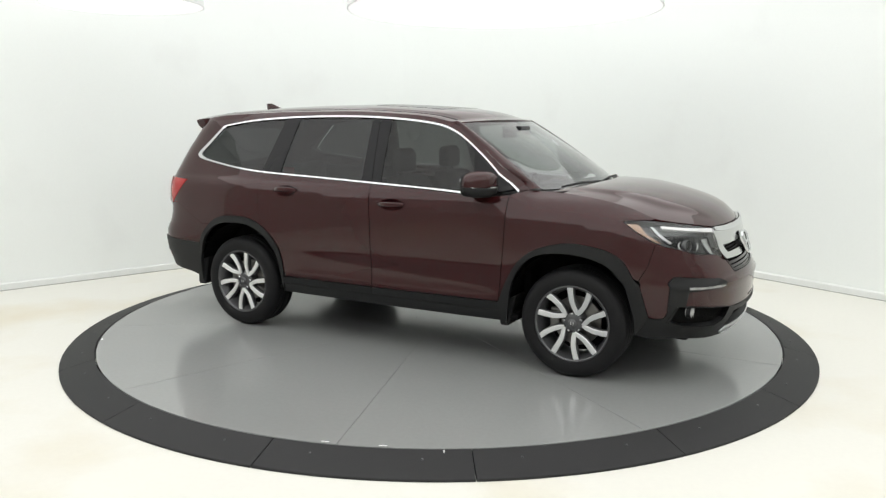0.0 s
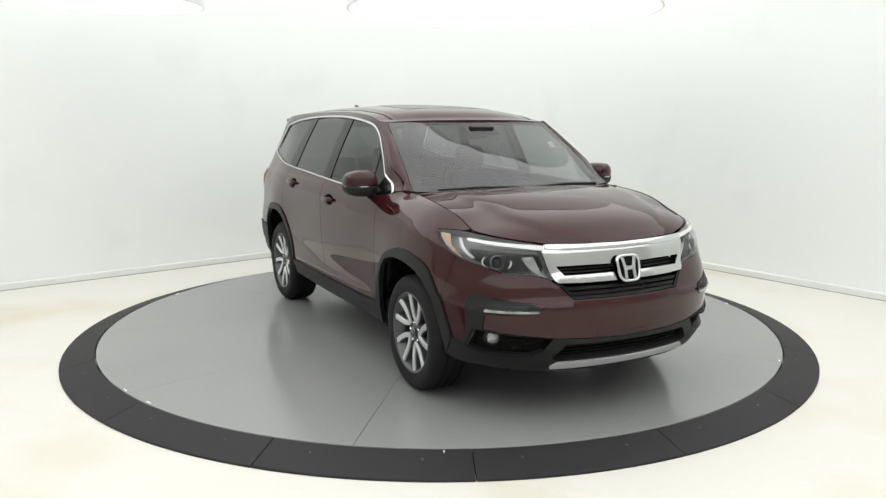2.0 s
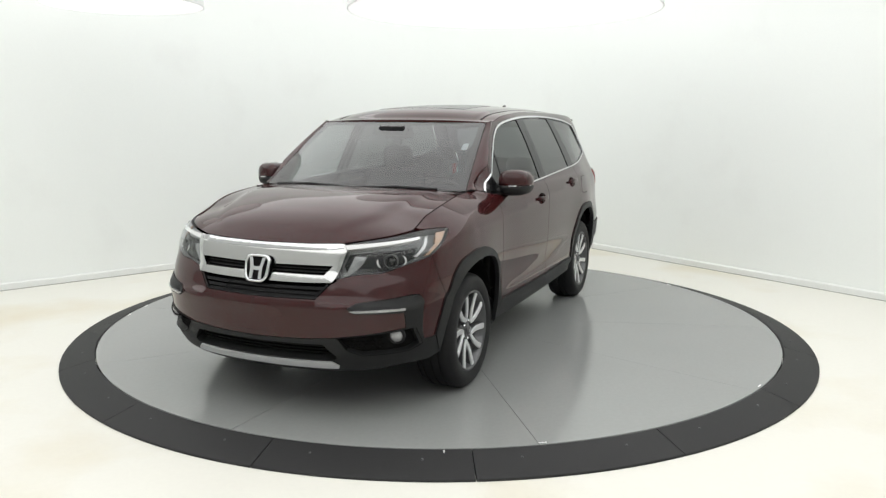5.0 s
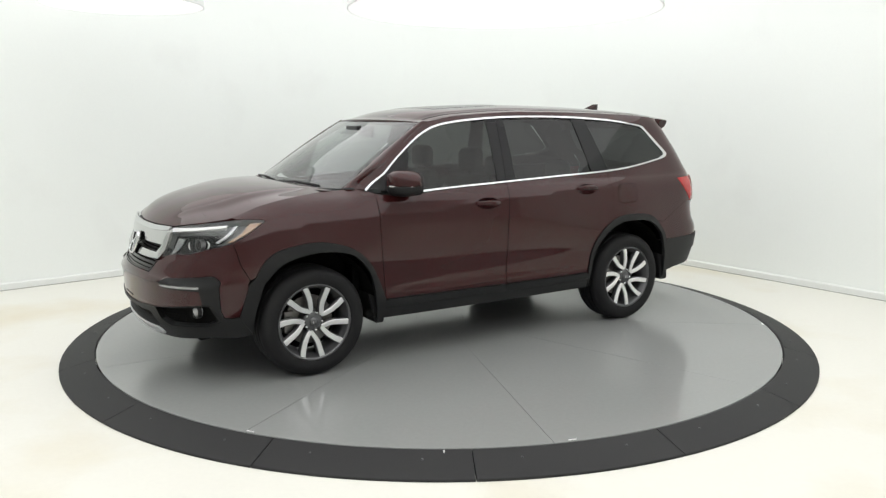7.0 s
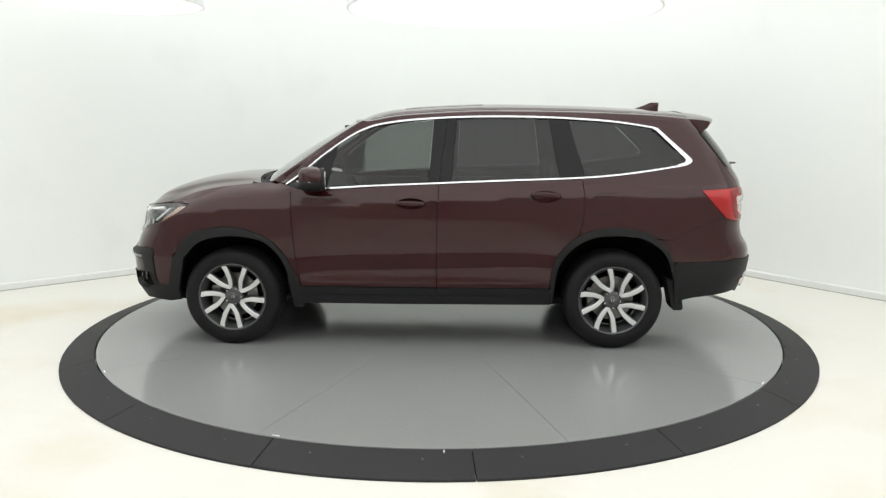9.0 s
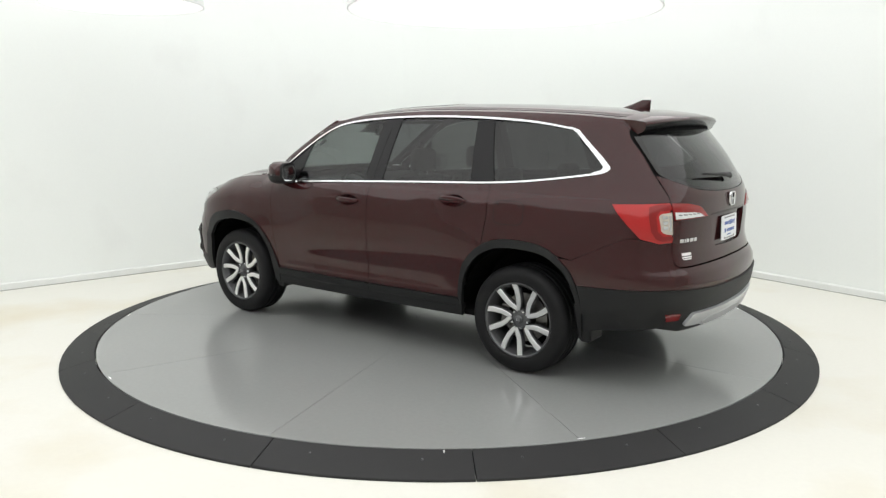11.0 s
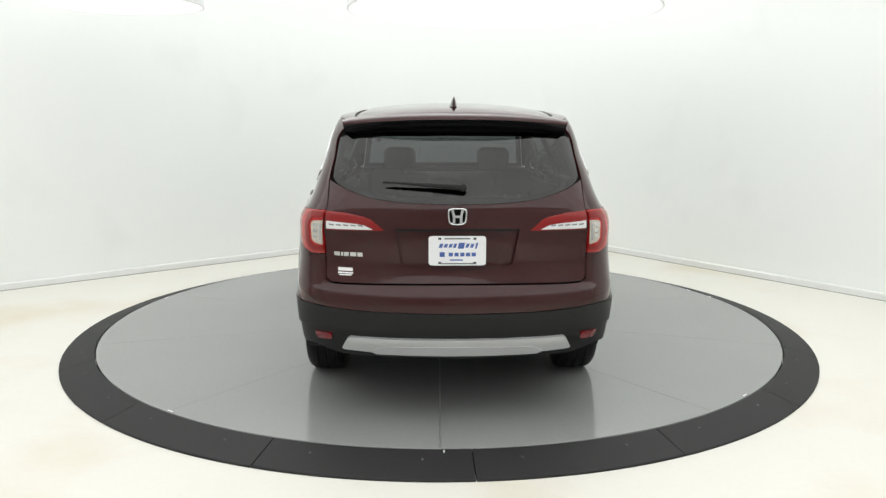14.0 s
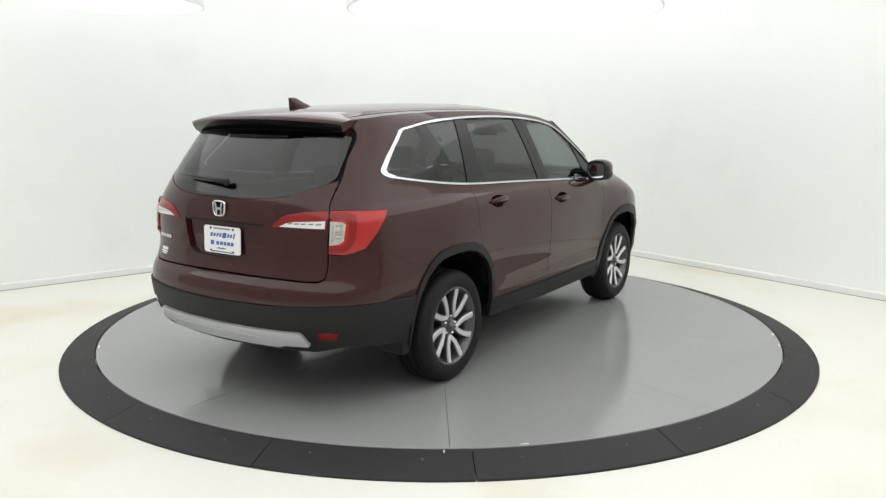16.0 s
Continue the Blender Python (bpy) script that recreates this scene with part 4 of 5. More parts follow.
def top_panels():
    edge = resample(at([X(x, float(hood_z(x))) for x in np.linspace(1.20, 1.885, 16)] + bend(X(1.90, 1.063), F(0.665, 1.034), F(0.48, 1.001))), 40)
    mid_z = smooth([1.2, 1.33, 1.5, 1.75, 2.0, 2.12, 2.19, 2.235], [1.236, 1.234, 1.228, 1.200, 1.142, 1.092, 1.04, 0.994])
    mx = np.interp(np.linspace(0, 1, 40), [0, 0.75, 0.9, 1], [1.335, 1.98, 2.15, 2.235])
    sheet = crown(edge, np.stack([mx, 0 * mx, mid_z(mx)], 1), 2.4, 121, 0.008)
    u = np.linspace(-1, 1, 121)[None, :]
    e = np.linspace(0, 1, 40)[:, None]
    edge_u = 0.79 - 0.10 * e
    sheet[..., 2] += (0.018 / (1 + np.exp((np.abs(u) - edge_u) / 0.026)) - 0.004) * np.clip(np.sin(np.pi * np.clip(e * 1.08, 0, 1)), 0, 1) ** 0.6
    grid_part("hood", sheet, PAINT, car, "creased maroon hood", thick=0.03)
    # windscreen
    ep = resample(np.array([[1.13, 0.782, 1.215], [0.98, 0.757, 1.318], [0.76, 0.721, 1.47], [0.60, 0.694, 1.574], [0.475, 0.676, 1.650]]), 24)
    mp = resample(np.array([[1.305, 0, 1.203], [1.132, 0, 1.333], [0.99, 0, 1.428], [0.85, 0, 1.510], [0.711, 0, 1.583], [0.575, 0, 1.657]]), 24)
    shield = crown(ep, mp, 2.0, 33, 0.004)
    # rounded pillar faces between the side and the windscreen
    sp_line = resample(at(PILLAR_A), 24)
    for sgn in (1, -1):
        rows = []
        for t in np.linspace(0, 1, 9):
            bulge = math.sin(math.pi * t) * 0.016
            rows.append((sp_line * (1 - t) + ep * t + np.array([0.35, 0.75, 0.55]) * bulge) * [1, sgn, 1])
        grid_part("a_pillar", np.array(rows), PAINT, car)
    grid_part("windscreen", shield, SHIELD, car, "clear windscreen")
    # black band of the windscreen, set just inside it
    inner = shield - np.array([0.006, 0, 0.006])
    for a, b in ((slice(0, 3), slice(0, 33)), (slice(22, 24), slice(0, 33)), (slice(0, 24), slice(31, 33)), (slice(0, 24), slice(0, 2))):
        grid_part("windscreen_border", inner[a, b], MATTBLACK, car)
    grid_part("sensor_shade", inner[18:24, 13:20] + np.array([-0.002, 0, -0.002]), MATTBLACK, car)
    # roof
    xs = np.linspace(0.455, -2.10, 60)
    re = at([X(x, float(rail_z(x) if x < 0.36 else np.interp(x, [0.36, 0.455], [rail_z(0.36), 1.654]))) for x in xs])
    roof_z = smooth([-2.35, -2.28, -2.06, -1.63, -1.09, -0.55, -0.2, 0.133, 0.30, 0.407, 0.53], [1.668, 1.685, 1.728, 1.763, 1.786, 1.795, 1.785, 1.765, 1.744, 1.720, 1.672])
    mx = np.interp(np.linspace(0, 1, 60), [0, 0.1, 0.9, 1], [0.572, 0.27, -1.98, -2.17])
    roof = crown(re, np.stack([mx, 0 * mx, roof_z(mx)], 1), 2.6, 41, 0.003)
    u = np.linspace(-1, 1, 41)[None, :]
    e = np.linspace(0, 1, 60)[:, None]
    roof[..., 2] -= 0.010 * np.exp(-(((np.abs(u) - 0.86) / 0.035) ** 2)) * np.clip(np.sin(np.pi * e) * 4, 0, 1)
    grid_part("roof", roof, PAINT, car, "maroon roof with two drip channels", thick=0.02)
    for j, k in ((2, 3), (38, 37)):
        a, b = roof[2:57, j] * 0.55 + roof[2:57, k] * 0.45, roof[2:57, j] * 0.15 + roof[2:57, k] * 0.85
        grid_part("drip_channel", np.stack([a, b], 1) + np.array([0, 0, 0.003]), PLASTIC, car, thick=0.006)
    i0, i1, j0, j1 = 8, 22, 9, 32
    grid_part("sunroof", roof[i0:i1, j0:j1] + np.array([0, 0, 0.0012]), GLOSSBLACK, car, "closed dark glass sunroof", thick=0.003)
    # rear spoiler
    n = 33
    u = np.linspace(-1, 1, n)
    def sp(x0, bow, hw, z0, drop):
        return np.stack([x0 + bow * np.abs(u) ** 2.2, hw * u, z0 - drop * np.abs(u) ** 2.4], 1)
    rows = [sp(-1.98, 0.02, 0.640, 1.742, 0.062), sp(-2.14, 0.09, 0.648, 1.722, 0.048), sp(-2.23, 0.12, 0.648, 1.702, 0.037), sp(-2.258, 0.135, 0.642, 1.690, 0.032), sp(-2.262, 0.138, 0.638, 1.678, 0.032), sp(-2.24, 0.13, 0.63, 1.657, 0.045), sp(-2.17, 0.12, 0.63, 1.625, 0.05), sp(-2.06, 0.08, 0.62, 1.605, 0.05)]
    def wing(rr):
        bm = bmesh.new()
        vs = [[bm.verts.new(q) for q in r] for r in rr]
        for a, b in zip(vs, vs[1:]):
            for j in range(n - 1):
                bm.faces.new((a[j], a[j + 1], b[j + 1], b[j]))
        return bm
    spoiler = part("rear_spoiler", wing(rows[:5]), PAINT, car, "maroon roof-edge spoiler", smooth_shade=True)
    part("spoiler_underside", wing(rows[4:]), GLOSSBLACK, spoiler, "black spoiler underside", smooth_shade=True)
    for j in (0, n - 1):
        bm = bmesh.new()
        bm.faces.new([bm.verts.new(r[j]) for r in rows])
        part("spoiler_end", bm, PAINT, spoiler)
    # shark-fin antenna
    secs = []
    for t in np.linspace(0, 1, 9):
        z = 1.745 + 0.066 * t
        x0, x1, w = -1.625 - 0.20 * t ** 0.8, -1.885 - 0.004 * t, 0.030 * (1 - t) ** 0.8 + 0.003
        secs.append([(x0 + (x1 - x0) * (0.5 - 0.5 * math.cos(a)), w * math.sin(a) * (0.6 + 0.4 * math.cos(a / 2) ** 2), z) for a in np.linspace(0, 2 * math.pi, 20, endpoint=False)])
    part("antenna_fin", loft(secs), PAINT, car, "maroon shark-fin antenna", smooth_shade=True)


def wheel(x, y, side, turn):
    w = part("wheel", lathe([(0.253, 0.004), (0.257, 0.012), (0.266, 0.016), (0.298, 0.021), (0.328, 0.017), (0.346, 0.004), (0.357, -0.012), (0.363, -0.030), (0.364, -0.055),
                          (0.356, -0.058), (0.356, -0.066), (0.364, -0.069), (0.3645, -0.108), (0.356, -0.111), (0.356, -0.119), (0.3645, -0.122), (0.364, -0.165), (0.356, -0.168), (0.356, -0.176), (0.364, -0.179),
                          (0.363, -0.200), (0.352, -0.222), (0.32, -0.235), (0.25, -0.235), (0.232, -0.22)], 96, "y"), TYRE, car, "black tyre on a ten-spoke alloy wheel", smooth_shade=True)
    w.data.set_sharp_from_angle(angle=radians(35))
    w.matrix_basis = pose(x, y, 0.364, 0, 0, 0 if side > 0 else 180)
    part("rim", lathe([(0.236, -0.22), (0.222, -0.20), (0.212, -0.12), (0.222, -0.03), (0.241, -0.010), (0.2515, 0.002), (0.255, 0.010), (0.2505, 0.013), (0.243, 0.008), (0.236, -0.006), (0.224, -0.035)], 72, "y"), GUNMETAL, w, "dark alloy rim barrel", smooth_shade=True)
    part("brake_disc", lathe([(0.05, -0.10), (0.165, -0.10), (0.165, -0.118), (0.05, -0.118)], 48, "y"), STEEL, w)
    part("wheel_back", lathe([(0.0005, -0.15), (0.21, -0.15)], 32, "y"), MATTBLACK, w)
    part("brake_caliper", box_bm((0.07, 0.05, 0.15), (0.145, -0.10, 0.0), 0.012), STEEL, w)
    part("hub", lathe([(0.0005, -0.020), (0.040, -0.021), (0.058, -0.027), (0.070, -0.034), (0.074, -0.055), (0.08, -0.10)], 40, "y"), GUNMETAL, w, smooth_shade=True)
    cap = part("centre_cap", lathe([(0.0005, -0.002), (0.026, -0.004), (0.031, -0.012)], 28, "y"), GUNMETAL, w, smooth_shade=True)
    for dx in (-0.008, 0.008):
        part("cap_mark", box_bm((0.004, 0.003, 0.020), (dx, -0.001, 0), 0.001), SATIN, cap)
    for k in range(5):
        a = radians(180 - turn - 72 * k)
        # one spoke of each pair runs straight out, the other bends away from it
        for line in (((0.066, -2, 0.0115), (0.095, 3, 0.0155), (0.142, 4.5, 0.0165), (0.20, 2, 0.0175), (0.2475, -1, 0.0188)), ((0.066, -4, 0.0115), (0.085, -16, 0.0145), (0.108, -26, 0.0155), (0.142, -31.5, 0.0170), (0.2475, -33.5, 0.0188))):
            mid = [Vector((rr * math.cos(a + radians(g)), 0, rr * math.sin(a + radians(g)))) for rr, g, _ in line]
            secs = []
            for i, ((rr, g, hw), c) in enumerate(zip(line, mid)):
                d = (mid[min(i + 1, 4)] - mid[max(i - 1, 0)]).normalized()
                t, yy = Vector((-d.z, 0, d.x)), -0.016 + 0.020 * (rr - 0.06) / 0.19
                secs.append([c + t * q + Vector((0, yy + h, 0)) for q, h in ((-hw, -0.03), (-hw, -0.003), (-hw + 0.003, 0), (hw - 0.003, 0), (hw, -0.003), (hw, -0.03))])
            part("spoke", loft(secs), ALLOY, w)
            back = []
            for q in secs:
                m0 = sum(q, Vector()) / 6
                back.append([m0 + (v - m0) * 1.22 + Vector((0, -0.012, 0)) for v in q])
            part("spoke_side", loft(back), GUNMETAL, w)
        b = a + radians(36)
        part("wheel_nut", lathe([(0.0005, 0.006), (0.007, 0.005), (0.011, -0.001), (0.012, -0.025)], 6, "y"), CHROME, w).matrix_basis = pose(0.060 * math.cos(b), -0.020, 0.060 * math.sin(b))
    return w


def wheel_well(x, side):
    """The dark liner behind a wheel arch, open below."""
    bm = bmesh.new()
    n = 24
    inner, outer = [], []
    for i in range(n + 1):
        a = radians(4 + 172 * i / n)
        px, pz = x + 0.475 * math.cos(a), 0.372 + 0.475 * math.sin(a)
        inner.append(bm.verts.new((px, side * 0.60, pz)))
        outer.append(bm.verts.new((px, side * 0.90, pz)))
    c = bm.verts.new((x, side * 0.60, 0.30))
    for i in range(n):
        bm.faces.new((inner[i], inner[i + 1], outer[i + 1], outer[i]))
        bm.faces.new((inner[i], inner[i + 1], c))
    part("wheel_well", bm, MATTBLACK, car)


def small_parts(side):
    # door mirror
    def ring(y, cx, cz, a, b, z_lo, z_hi):
        pts = []
        for px, pz in rounded_ring(cx, cz, a, b, 28, 3.2):
            pts.append((px, side * y, min(max(pz, z_lo), z_hi)))
        return pts
    stations = ((0.905, 0.79, 1.246, 0.05, 0.055), (0.925, 0.785, 1.250, 0.085, 0.078), (0.97, 0.78, 1.252, 0.098, 0.088), (1.04, 0.772, 1.252, 0.096, 0.086), (1.08, 0.758, 1.25, 0.082, 0.074), (1.105, 0.745, 1.248, 0.055, 0.052), (1.115, 0.735, 1.246, 0.02, 0.02))
    body = part("door_mirror", loft([ring(*s, 1.236, 9) for s in stations]), PAINT, car, "maroon door mirror with a black lower shell", smooth_shade=True)
    part("lower_shell", loft([ring(y, cx, cz, a + 0.001, b + 0.001, 0, 1.235) for y, cx, cz, a, b in stations]), PLASTIC, body, smooth_shade=True)
    part("turn_lamp", loft([[(0.785 + 0.064 + dx - max(0, y - 1.03) * 1.3, side * y, 1.236 + dz) for dx, dz in ((0.012, -0.003), (0.032, -0.003), (0.032, 0.003), (0.012, 0.003))] for y in (0.99, 1.03, 1.06, 1.09, 1.112)]), CLEARWHITE, body)
    glassy = part("mirror_glass", prism(rounded_ring(0, 0, 0.082, 0.062, 28, 3.2), 0.004), MIRROR, body)
    glassy.matrix_basis = Matrix.Translation((0.6845, side * 1.005, 1.250)) @ pose(0, 0, 0, 0, 0, side * 12) @ Matrix(((0, 0, -1, 0), (1, 0, 0, 0), (0, 1, 0, 0), (0, 0, 0, 1)))
    bezel = part("mirror_bezel", prism(rounded_ring(0, 0, 0.094, 0.082, 32, 3.2), 0.024, bevel=0.004), PLASTIC, body)
    bezel.matrix_basis = Matrix.Translation((0.710, side * 1.005, 1.250)) @ pose(0, 0, 0, 0, 0, side * 12) @ Matrix(((0, 0, -1, 0), (1, 0, 0, 0), (0, 1, 0, 0), (0, 0, 0, 1)))
    part("mirror_foot", loft([[(x + dx, side * y, z + dz) for dx, dz in rounded_ring(0, 0, 0.055, 0.020, 12, 3)] for y, x, z in ((0.86, 0.82, 1.195), (0.90, 0.81, 1.198), (0.95, 0.80, 1.205))]), PLASTIC, body, smooth_shade=True)
    # door handles
    for x, z in CUPS:
        s, _ = X(x, z)
        p, nrm = skin(s, z)[0], skin_normal(s, z)[0]
        cup = panel("handle_cup", cup_loop(x, z), PAINT, car, side, off=-0.001, flange=0, gap=-0.004, step=0.010, puff=-0.05)
        secs = []
        for t in np.linspace(-1, 1, 15):
            lift = 0.040 - 0.036 * abs(t) ** 4
            hh = 0.0190 - 0.006 * abs(t) ** 2
            c = p + nrm * (lift * 0.75) + np.array([-t * 0.108, 0, 0.004 - 0.004 * t])
            secs.append([(c[0], side * (c[1] + 0.009 * math.cos(k)), c[2] + hh * math.sin(k)) for k in np.linspace(0, 2 * math.pi, 12, endpoint=False)])
        part("door_handle", loft(secs), PAINT, cup, smooth_shade=True)
    if side > 0:
        loop = [X(-1.345 + a, 1.078 + b) for a, b in rounded_ring(0, 0, 0.108, 0.074, 36, 4.5)]
        panel("fuel_flap", loop, PAINT, car, side, off=0.0015, flange=0.004, gap=0.0, step=0.03)
        inner = [X(-1.345 + a, 1.078 + b) for a, b in rounded_ring(0, 0, 0.1115, 0.0775, 36, 4.5)]
        panel("flap_joint", inner, MATTBLACK, car, side, off=0.0007, flange=0, gap=0.0, step=0.03)
    # mud flaps
    for profile in ([(1.0, 0.50), (0.955, 0.30), (0.945, 0.285), (0.895, 0.285), (0.885, 0.30), (0.892, 0.38), (0.92, 0.46)], [(-1.80, 0.53), (-1.845, 0.31), (-1.86, 0.29), (-1.915, 0.29), (-1.928, 0.305), (-1.918, 0.38), (-1.885, 0.50)]):
        part("mud_flap", prism(profile, 0.17, bevel=0.006), PLASTIC, car, "black moulded mud flap").matrix_basis = Matrix(((1, 0, 0, 0), (0, 0, side, side * 0.735), (0, 1, 0, 0), (0, 0, 0, 1)))


def badge(parent, p, nx, w, h, lean=0):
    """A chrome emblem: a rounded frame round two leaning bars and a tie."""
    m = Matrix.Translation(p) @ pose(0, 0, 0, 0, -lean, 0) @ Matrix(((0, 0, nx, 0), (nx, 0, 0, 0), (0, 1, 0, 0), (0, 0, 0, 1)))
    ring_o = [(a * (1 + 0.10 * b / h), b) for a, b in rounded_ring(0, 0, w, h, 40, 4.0)]
    ring_i = [(a * 0.80, b * 0.80) for a, b in ring_o]
    bm = bmesh.new()
    lev = [[bm.verts.new((a, b, z)) for a, b in pts] for pts, z in ((ring_o, 0.0), (ring_o, 0.010), ([(a * 0.9, b * 0.9) for a, b in ring_o], 0.016), (ring_i, 0.010), (ring_i, 0.0))]
    for r0, r1 in zip(lev, lev[1:]):
        for j in range(40):
            bm.faces.new((r0[j], r0[(j + 1) % 40], r1[(j + 1) % 40], r1[j]))
    bm.transform(m)
    ob = part("emblem", bm, CHROME, parent, "chrome emblem", smooth_shade=True)
    part("emblem_back", prism([(a * 0.97, b * 0.97) for a, b in ring_o], 0.004, m), MATTBLACK, ob)
    for d in (-1, 1):
        pts = [(d * w * 0.68, h * 0.76), (d * w * 0.40, h * 0.76), (d * w * 0.22, 0.0), (d * w * 0.24, -h * 0.76), (d * w * 0.52, -h * 0.76), (d * w * 0.47, 0.0)]
        part("emblem_bar", prism(pts if d < 0 else pts[::-1], 0.013, m, 0.002), CHROME, ob)
    part("emblem_tie", prism([(-w * 0.3, -h * 0.14), (w * 0.3, -h * 0.14), (w * 0.27, h * 0.14), (-w * 0.27, h * 0.14)], 0.012, m, 0.002), CHROME, ob)


def fittings():
    badge(car, (2.322, 0.0, 0.850), 1, 0.082, 0.080, 17)
    badge(car, (-2.472, 0.0, 1.166), -1, 0.052, 0.047)
    # rear number plate with its print, as plain bars
    pm = Matrix.Translation((-2.463, 0, 0.979)) @ pose(0, 0, 0, 0, 2, 0) @ Matrix(((0, 0, -1, 0), (-1, 0, 0, 0), (0, 1, 0, 0), (0, 0, 0, 1)))
    plate = part("licence_plate", prism(rounded_ring(0, 0, 0.155, 0.080, 48, 16), 0.006, pm, 0.001), PLATEWHITE, car, "white dealer plate with blue print")
    def mark(a, b, w, h, mat, lean=0.0):
        part("print_bar", prism([(a - w - lean, b - h), (a + w - lean, b - h), (a + w + lean, b + h), (a - w + lean, b + h)], 0.0015, pm @ Matrix.Translation((0, 0, 0.006))), mat, plate)
    for a, w, h in ((-0.088, 0.011, 0.014), (-0.062, 0.011, 0.012), (-0.036, 0.010, 0.012), (-0.012, 0.009, 0.014), (0.022, 0.020, 0.020), (0.055, 0.010, 0.013), (0.080, 0.010, 0.013), (0.104, 0.006, 0.020)):
        mark(a, 0.028, w * 0.82, h * 0.8, BLUE, 0.004)
    for k in range(5):
        mark(-0.035 + k * 0.031, -0.020, 0.0115, 0.010, BLUE)
    mark(-0.082, -0.020, 0.014, 0.013, BLUE), mark(-0.005, -0.05, 0.035, 0.0035, BLUE), mark(0.0, 0.066, 0.07, 0.004, LAMPGREY), mark(0.0, -0.070, 0.09, 0.0035, LAMPGREY)
    for a in (-0.095, 0.095):
        mark(a, 0.066, 0.008, 0.006, GUNMETAL), mark(a, -0.066, 0.008, 0.006, GUNMETAL)
    # model lettering and dealer sticker, as plain bars
    def bar_on(y, z, w, h, mat, name, parent):
        panel(name, [R(y + w, z - h), R(y - w, z - h), R(y - w, z + h), R(y + w, z + h)], mat, parent, off=0.005, flange=0.005, gap=0, step=0.02)
    for k, w in enumerate((0.016, 0.006, 0.013, 0.017, 0.014)):
        bar_on(0.655 - (0.0, 0.028, 0.052, 0.090, 0.128)[k], 0.953, w, 0.011, CHROME, "badge_bar", car)
    for z, w, h in ((0.868, 0.040, 0.009), (0.849, 0.042, 0.004), (0.838, 0.034, 0.003)):
        bar_on(0.610, z, w, h, WHITEPRINT, "sticker_bar", car)
    # tailgate handle strip
    panel("gate_handle_trim", mirrored([R(0.0, 1.098), R(0.33, 1.096), R(0.34, 1.086), R(0.0, 1.088)], True), GLOSSBLACK, car, off=0.002, flange=0.01, gap=0, step=0.03)
    # wipers
    part("rear_wiper", tube([(-2.446, -0.02, 1.318), (-2.440, 0.10, 1.327), (-2.425, 0.27, 1.338), (-2.405, 0.40, 1.345)], [0.016, 0.013, 0.008, 0.005]), PLASTIC, car, smooth_shade=True)
    part("wiper_pivot", lathe([(0.0005, 0.02), (0.018, 0.016), (0.022, 0.0)], 20), PLASTIC, car).matrix_basis = Matrix.Translation((-2.435, -0.03, 1.315)) @ pose(0, 0, 0, 0, -70, 0)
    for y0, y1 in ((0.62, 0.02), (-0.05, -0.64)):
        part("front_wiper", tube([(1.30 - 0.2 * abs(y0) ** 2, y0, 1.226), (1.285 - 0.2 * ((y0 + y1) / 2) ** 2, (y0 + y1) / 2, 1.236), (1.295 - 0.2 * abs(y1) ** 2, y1, 1.226)], [0.010, 0.009, 0.006]), PLASTIC, car, smooth_shade=True)
    xs = np.linspace(-0.78, 0.78, 31)
    cowl = np.array([[[1.37 - 0.17 * y * y, y, 1.212 - 0.005 * y * y], [1.26 - 0.22 * y * y, y, 1.196 + 0.005 * y * y]] for y in xs])
    grid_part("cowl_trim", cowl, PLASTIC, car, thick=0.02)
    # underbody, side members, exhaust
    part("underbody", box_bm((3.7, 1.30, 0.06), (0.10, 0, 0.31), 0.02), MATTBLACK, car)
    part("floor_pan", box_bm((2.1, 1.80, 0.05), (-0.03, 0, 0.35), 0.02), MATTBLACK, car)
    part("front_bulkhead", box_bm((0.05, 1.5, 0.75), (1.02, 0, 0.72), 0.01), MATTBLACK, car)
    part("engine_bay", box_bm((1.0, 1.1, 0.45), (1.60, 0, 0.60), 0.03), MATTBLACK, car)
    part("front_crossmember", box_bm((0.08, 1.3, 0.12), (2.05, 0, 0.33), 0.02), MATTBLACK, car)
    part("rear_crossmember", box_bm((0.30, 1.3, 0.12), (-2.12, 0, 0.46), 0.03), MATTBLACK, car)
    # unseen black box, added to keep light out of the seam below the tailgate
    part("seam_blocker", box_bm((0.05, 1.25, 0.24), (-2.355, 0, 0.76), 0.01), MATTBLACK, car)
    part("exhaust_silencer", lathe([(0.0005, -0.3), (0.09, -0.28), (0.10, 0.0), (0.09, 0.28), (0.0005, 0.3)], 24), GUNMETAL, car, smooth_shade=True).matrix_basis = pose(-1.98, -0.35, 0.47, 90, 0, 0)


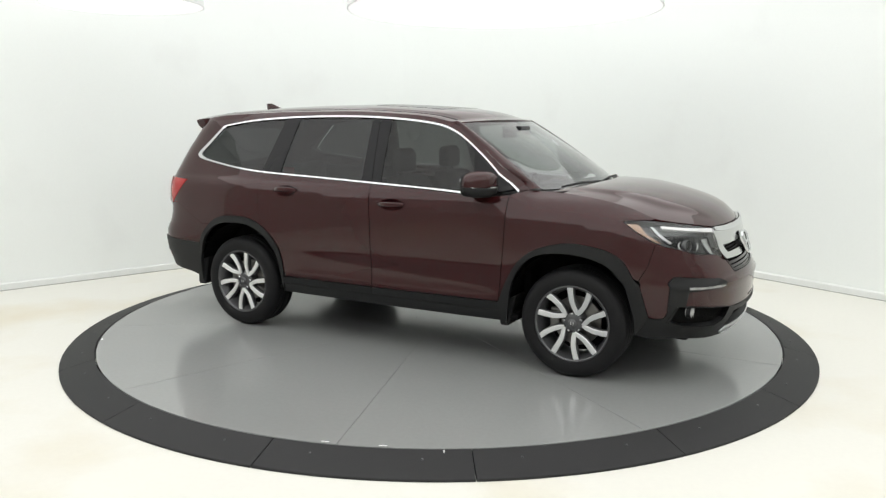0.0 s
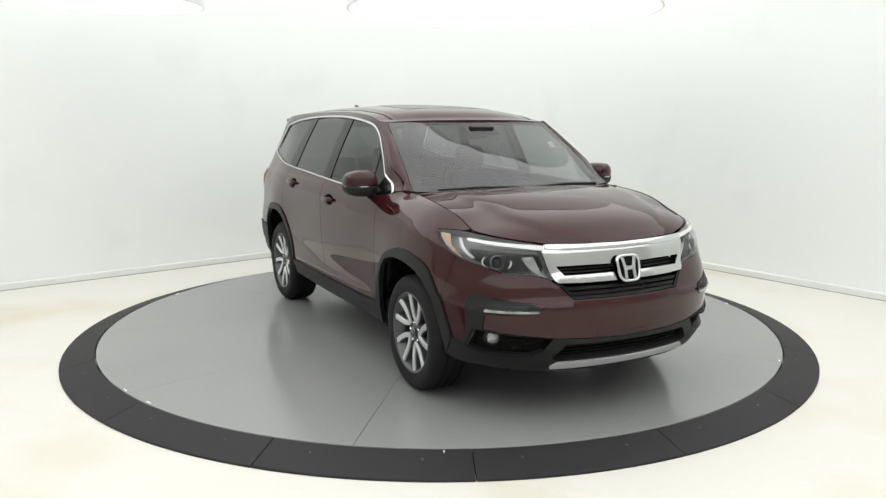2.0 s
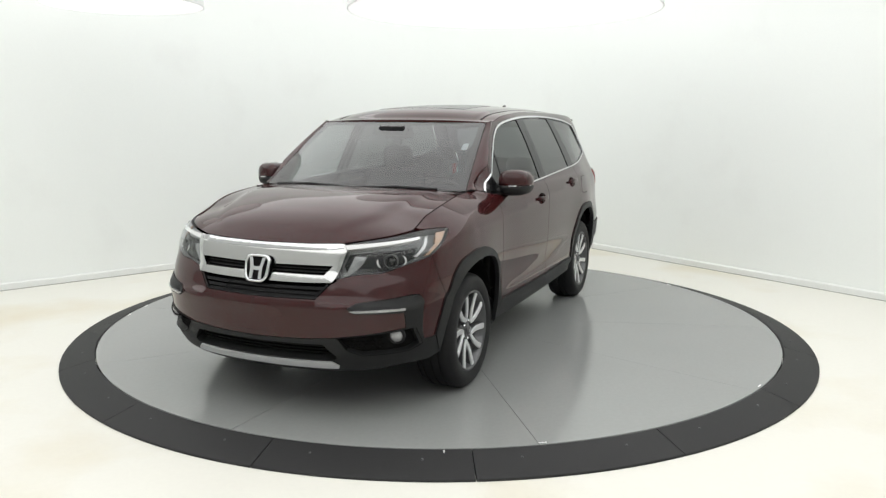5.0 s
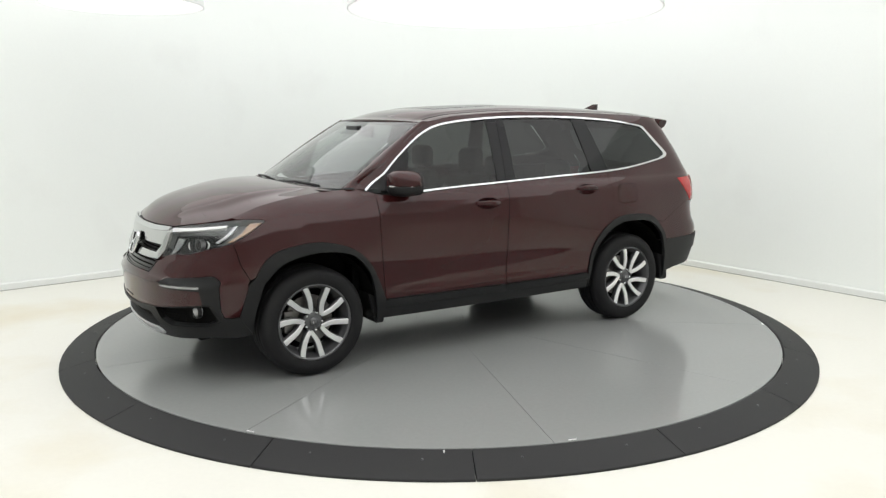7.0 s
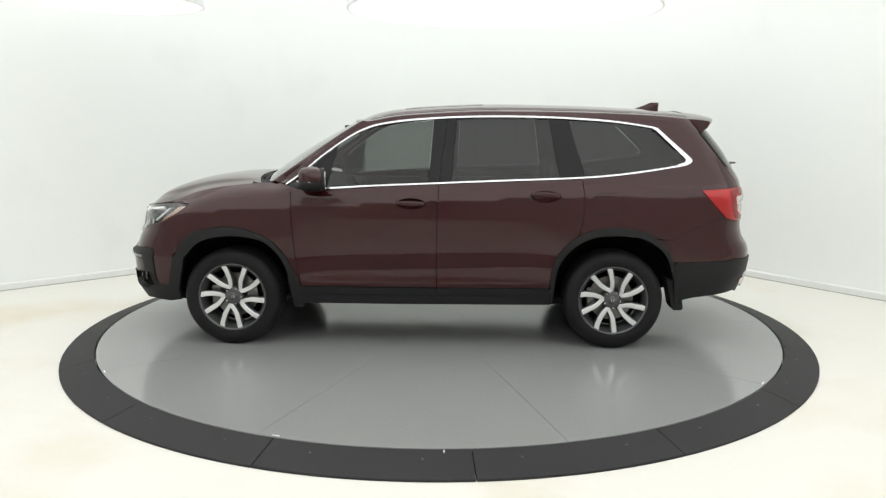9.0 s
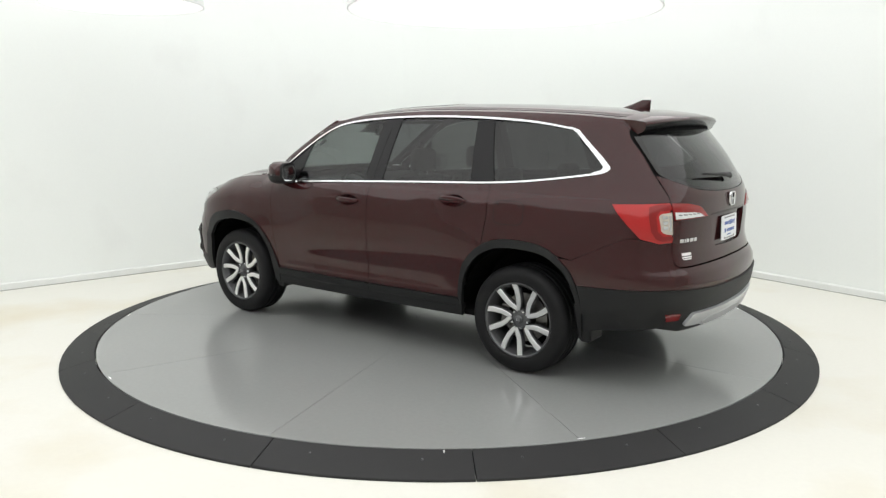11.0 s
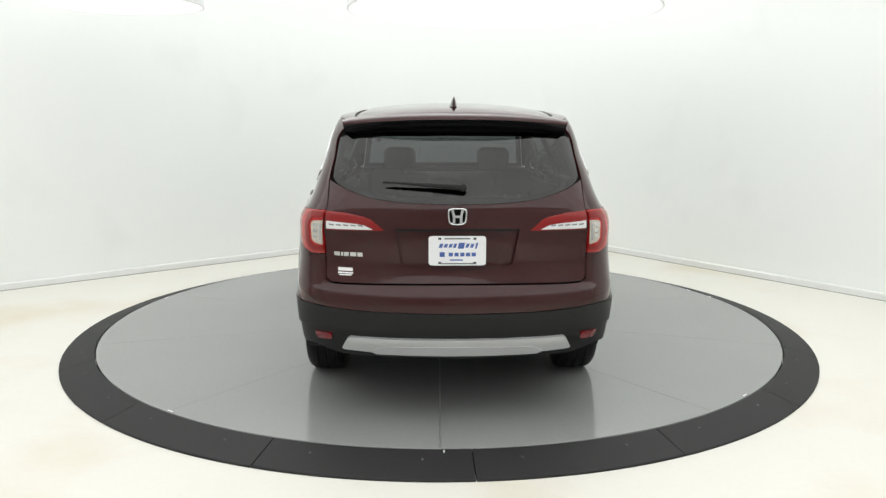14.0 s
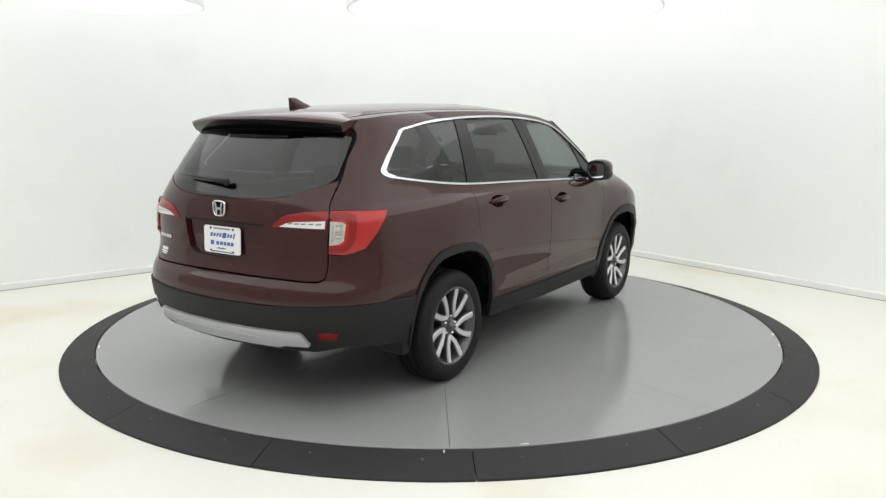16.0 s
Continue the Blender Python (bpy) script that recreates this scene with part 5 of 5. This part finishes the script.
def seat(x, y, w, back_top, parent):
    s = part("seat", loft([[(x + 0.02 + px, y + py, z) for px, py in rounded_ring(0, 0, 0.26 - k * 0.012, w / 2 - k * 0.012, 24, 4)] for k, z in ((1, 0.52), (0, 0.56), (0, 0.68), (1, 0.71), (3, 0.72))]), LEATHER, parent, smooth_shade=True)
    part("seat_back", loft([[(x - 0.20 - 0.30 * (z - 0.70) + px, y + py, z) for px, py in rounded_ring(0, 0, 0.075 - k * 0.008, (w / 2) * (1 - 0.18 * max(0, z - 1.0)) - k * 0.012, 24, 4)] for k, z in ((1, 0.66), (0, 0.75), (0, 1.0), (0, back_top - 0.06), (1, back_top - 0.02), (4, back_top))]), LEATHER, s, smooth_shade=True)
    heads = (0,) if w < 0.8 else (-w * 0.33, w * 0.33) if w > 1.3 else ()
    for d in heads:
        xx = x - 0.20 - 0.30 * (back_top - 0.62)
        part("headrest", loft([[(xx + px, y + d + py, back_top + z) for px, py in rounded_ring(0, 0, 0.055 - k * 0.008, 0.13 - k * 0.012, 20, 3.5)] for k, z in ((2, 0.03), (0, 0.05), (0, 0.17), (2, 0.20), (4, 0.21))]), LEATHER, s, smooth_shade=True)
        for e in (-0.05, 0.05):
            part("headrest_post", tube([(xx + 0.01, y + d + e, back_top - 0.04), (xx, y + d + e, back_top + 0.06)], 0.007), STEEL, s)


def interior():
    for y in (0.38, -0.38):
        seat(0.20, y, 0.54, 1.24, car)
    seat(-0.68, 0.0, 1.36, 1.12, car)
    seat(-1.48, 0.0, 1.20, 1.10, car)
    secs = []
    for y in np.linspace(-0.78, 0.78, 25):
        hump = 0.035 * math.exp(-((y - 0.38) / 0.2) ** 2)
        b = 0.25 * y * y
        secs.append([(1.17 - b, y, 1.15), (0.98 - b * 0.6, y, 1.175), (0.78 - b * 0.3, y, 1.16 + hump), (0.66 - b * 0.2, y, 1.12 + hump), (0.63, y, 0.98), (0.70, y, 0.80), (1.05 - b, y, 0.78)])
    part("dashboard", loft(secs), DASH, car, smooth_shade=True)
    part("screen", box_bm((0.02, 0.24, 0.13), (0.655, 0.0, 1.07), 0.006), GLOSSBLACK, car)
    hub = Matrix.Translation((0.52, 0.38, 1.06)) @ pose(0, 0, 0, 0, -66, 0)
    ring = [hub @ Vector((0.185 * math.cos(a), 0.185 * math.sin(a), 0)) for a in np.linspace(0, 2 * math.pi, 40, endpoint=False)]
    wheel_ob = part("steering_wheel", tube(ring, 0.016, 10, True), DASH, car, "black steering wheel", smooth_shade=True)
    part("wheel_pad", lathe([(0.0005, 0.03), (0.05, 0.026), (0.07, 0.0), (0.05, -0.03), (0.03, -0.14)], 24), DASH, wheel_ob, smooth_shade=True).matrix_basis = hub
    for a in (0.0, math.pi, -math.pi / 2 + math.pi):
        part("wheel_spoke", tube([hub @ Vector((0.05 * math.cos(a + 1.57), 0.05 * math.sin(a + 1.57), 0.0)), hub @ Vector((0.18 * math.cos(a + 1.57), 0.18 * math.sin(a + 1.57), 0))], 0.014), DASH, wheel_ob, smooth_shade=True)
    part("inside_mirror", box_bm((0.03, 0.24, 0.07), (0.545, 0.0, 1.565), 0.014, 3), GLOSSBLACK, car, smooth_shade=True)
    part("sensor_box", box_bm((0.16, 0.20, 0.05), (0.60, 0.0, 1.60), 0.012, 2, None), GLOSSBLACK, car)
    part("headliner", box_bm((1.9, 1.20, 0.02), (-0.75, 0, 1.69), 0.008), CEIL, car)
    part("console", box_bm((0.9, 0.24, 0.30), (0.28, 0, 0.62), 0.04, 3), DASH, car)
    for s in (1, -1):
        part("door_lining", box_bm((1.85, 0.05, 0.62), (0.0, s * 0.855, 0.83), 0.015), DASH, car)
        part("rear_lining", box_bm((1.25, 0.05, 0.30), (-1.55, s * 0.74, 1.07), 0.015), DASH, car)
        part("sun_visor", box_bm((0.14, 0.36, 0.015), (0.36, s * 0.34, 1.665), 0.005), CEIL, car)
    part("cargo_floor", box_bm((0.6, 1.3, 0.03), (-2.05, 0, 0.80), 0.01), DASH, car)
    part("price_sticker", box_bm((0.001, 0.045, 0.065), (0, 0, 0)), PLATEWHITE, car).matrix_basis = Matrix.Translation((0.70, 0.60, 1.485)) @ pose(0, 0, 0, 0, -50, 0)


for sd in (1, -1):
    side_panels(sd)
    small_parts(sd)
    for wx in (1.41, -1.41):
        wheel_well(wx, sd)
        wheel(wx, sd * 0.930, sd, {(1, 1.41): -40, (1, -1.41): -47, (-1, 1.41): -10, (-1, -1.41): -27}[sd, wx])
middle_panels()
top_panels()
fittings()
interior()


def motions():
    """The platform turns with the car on it, clockwise seen from above."""
    turn = np.poly1d([-6.575e-04, 1.037e-03, -17.059, -28.53])
    times = [0.5 * k for k in range(33)]
    walk(platform, [(t, pose(0, 0, 0, 0, 0, float(turn(t)))) for t in times])
    walk(car, [(t, pose(0, 0, 0, 0, 0, float(turn(t))) @ pose(0.102, -0.051, 0.0)) for t in times])


motions()
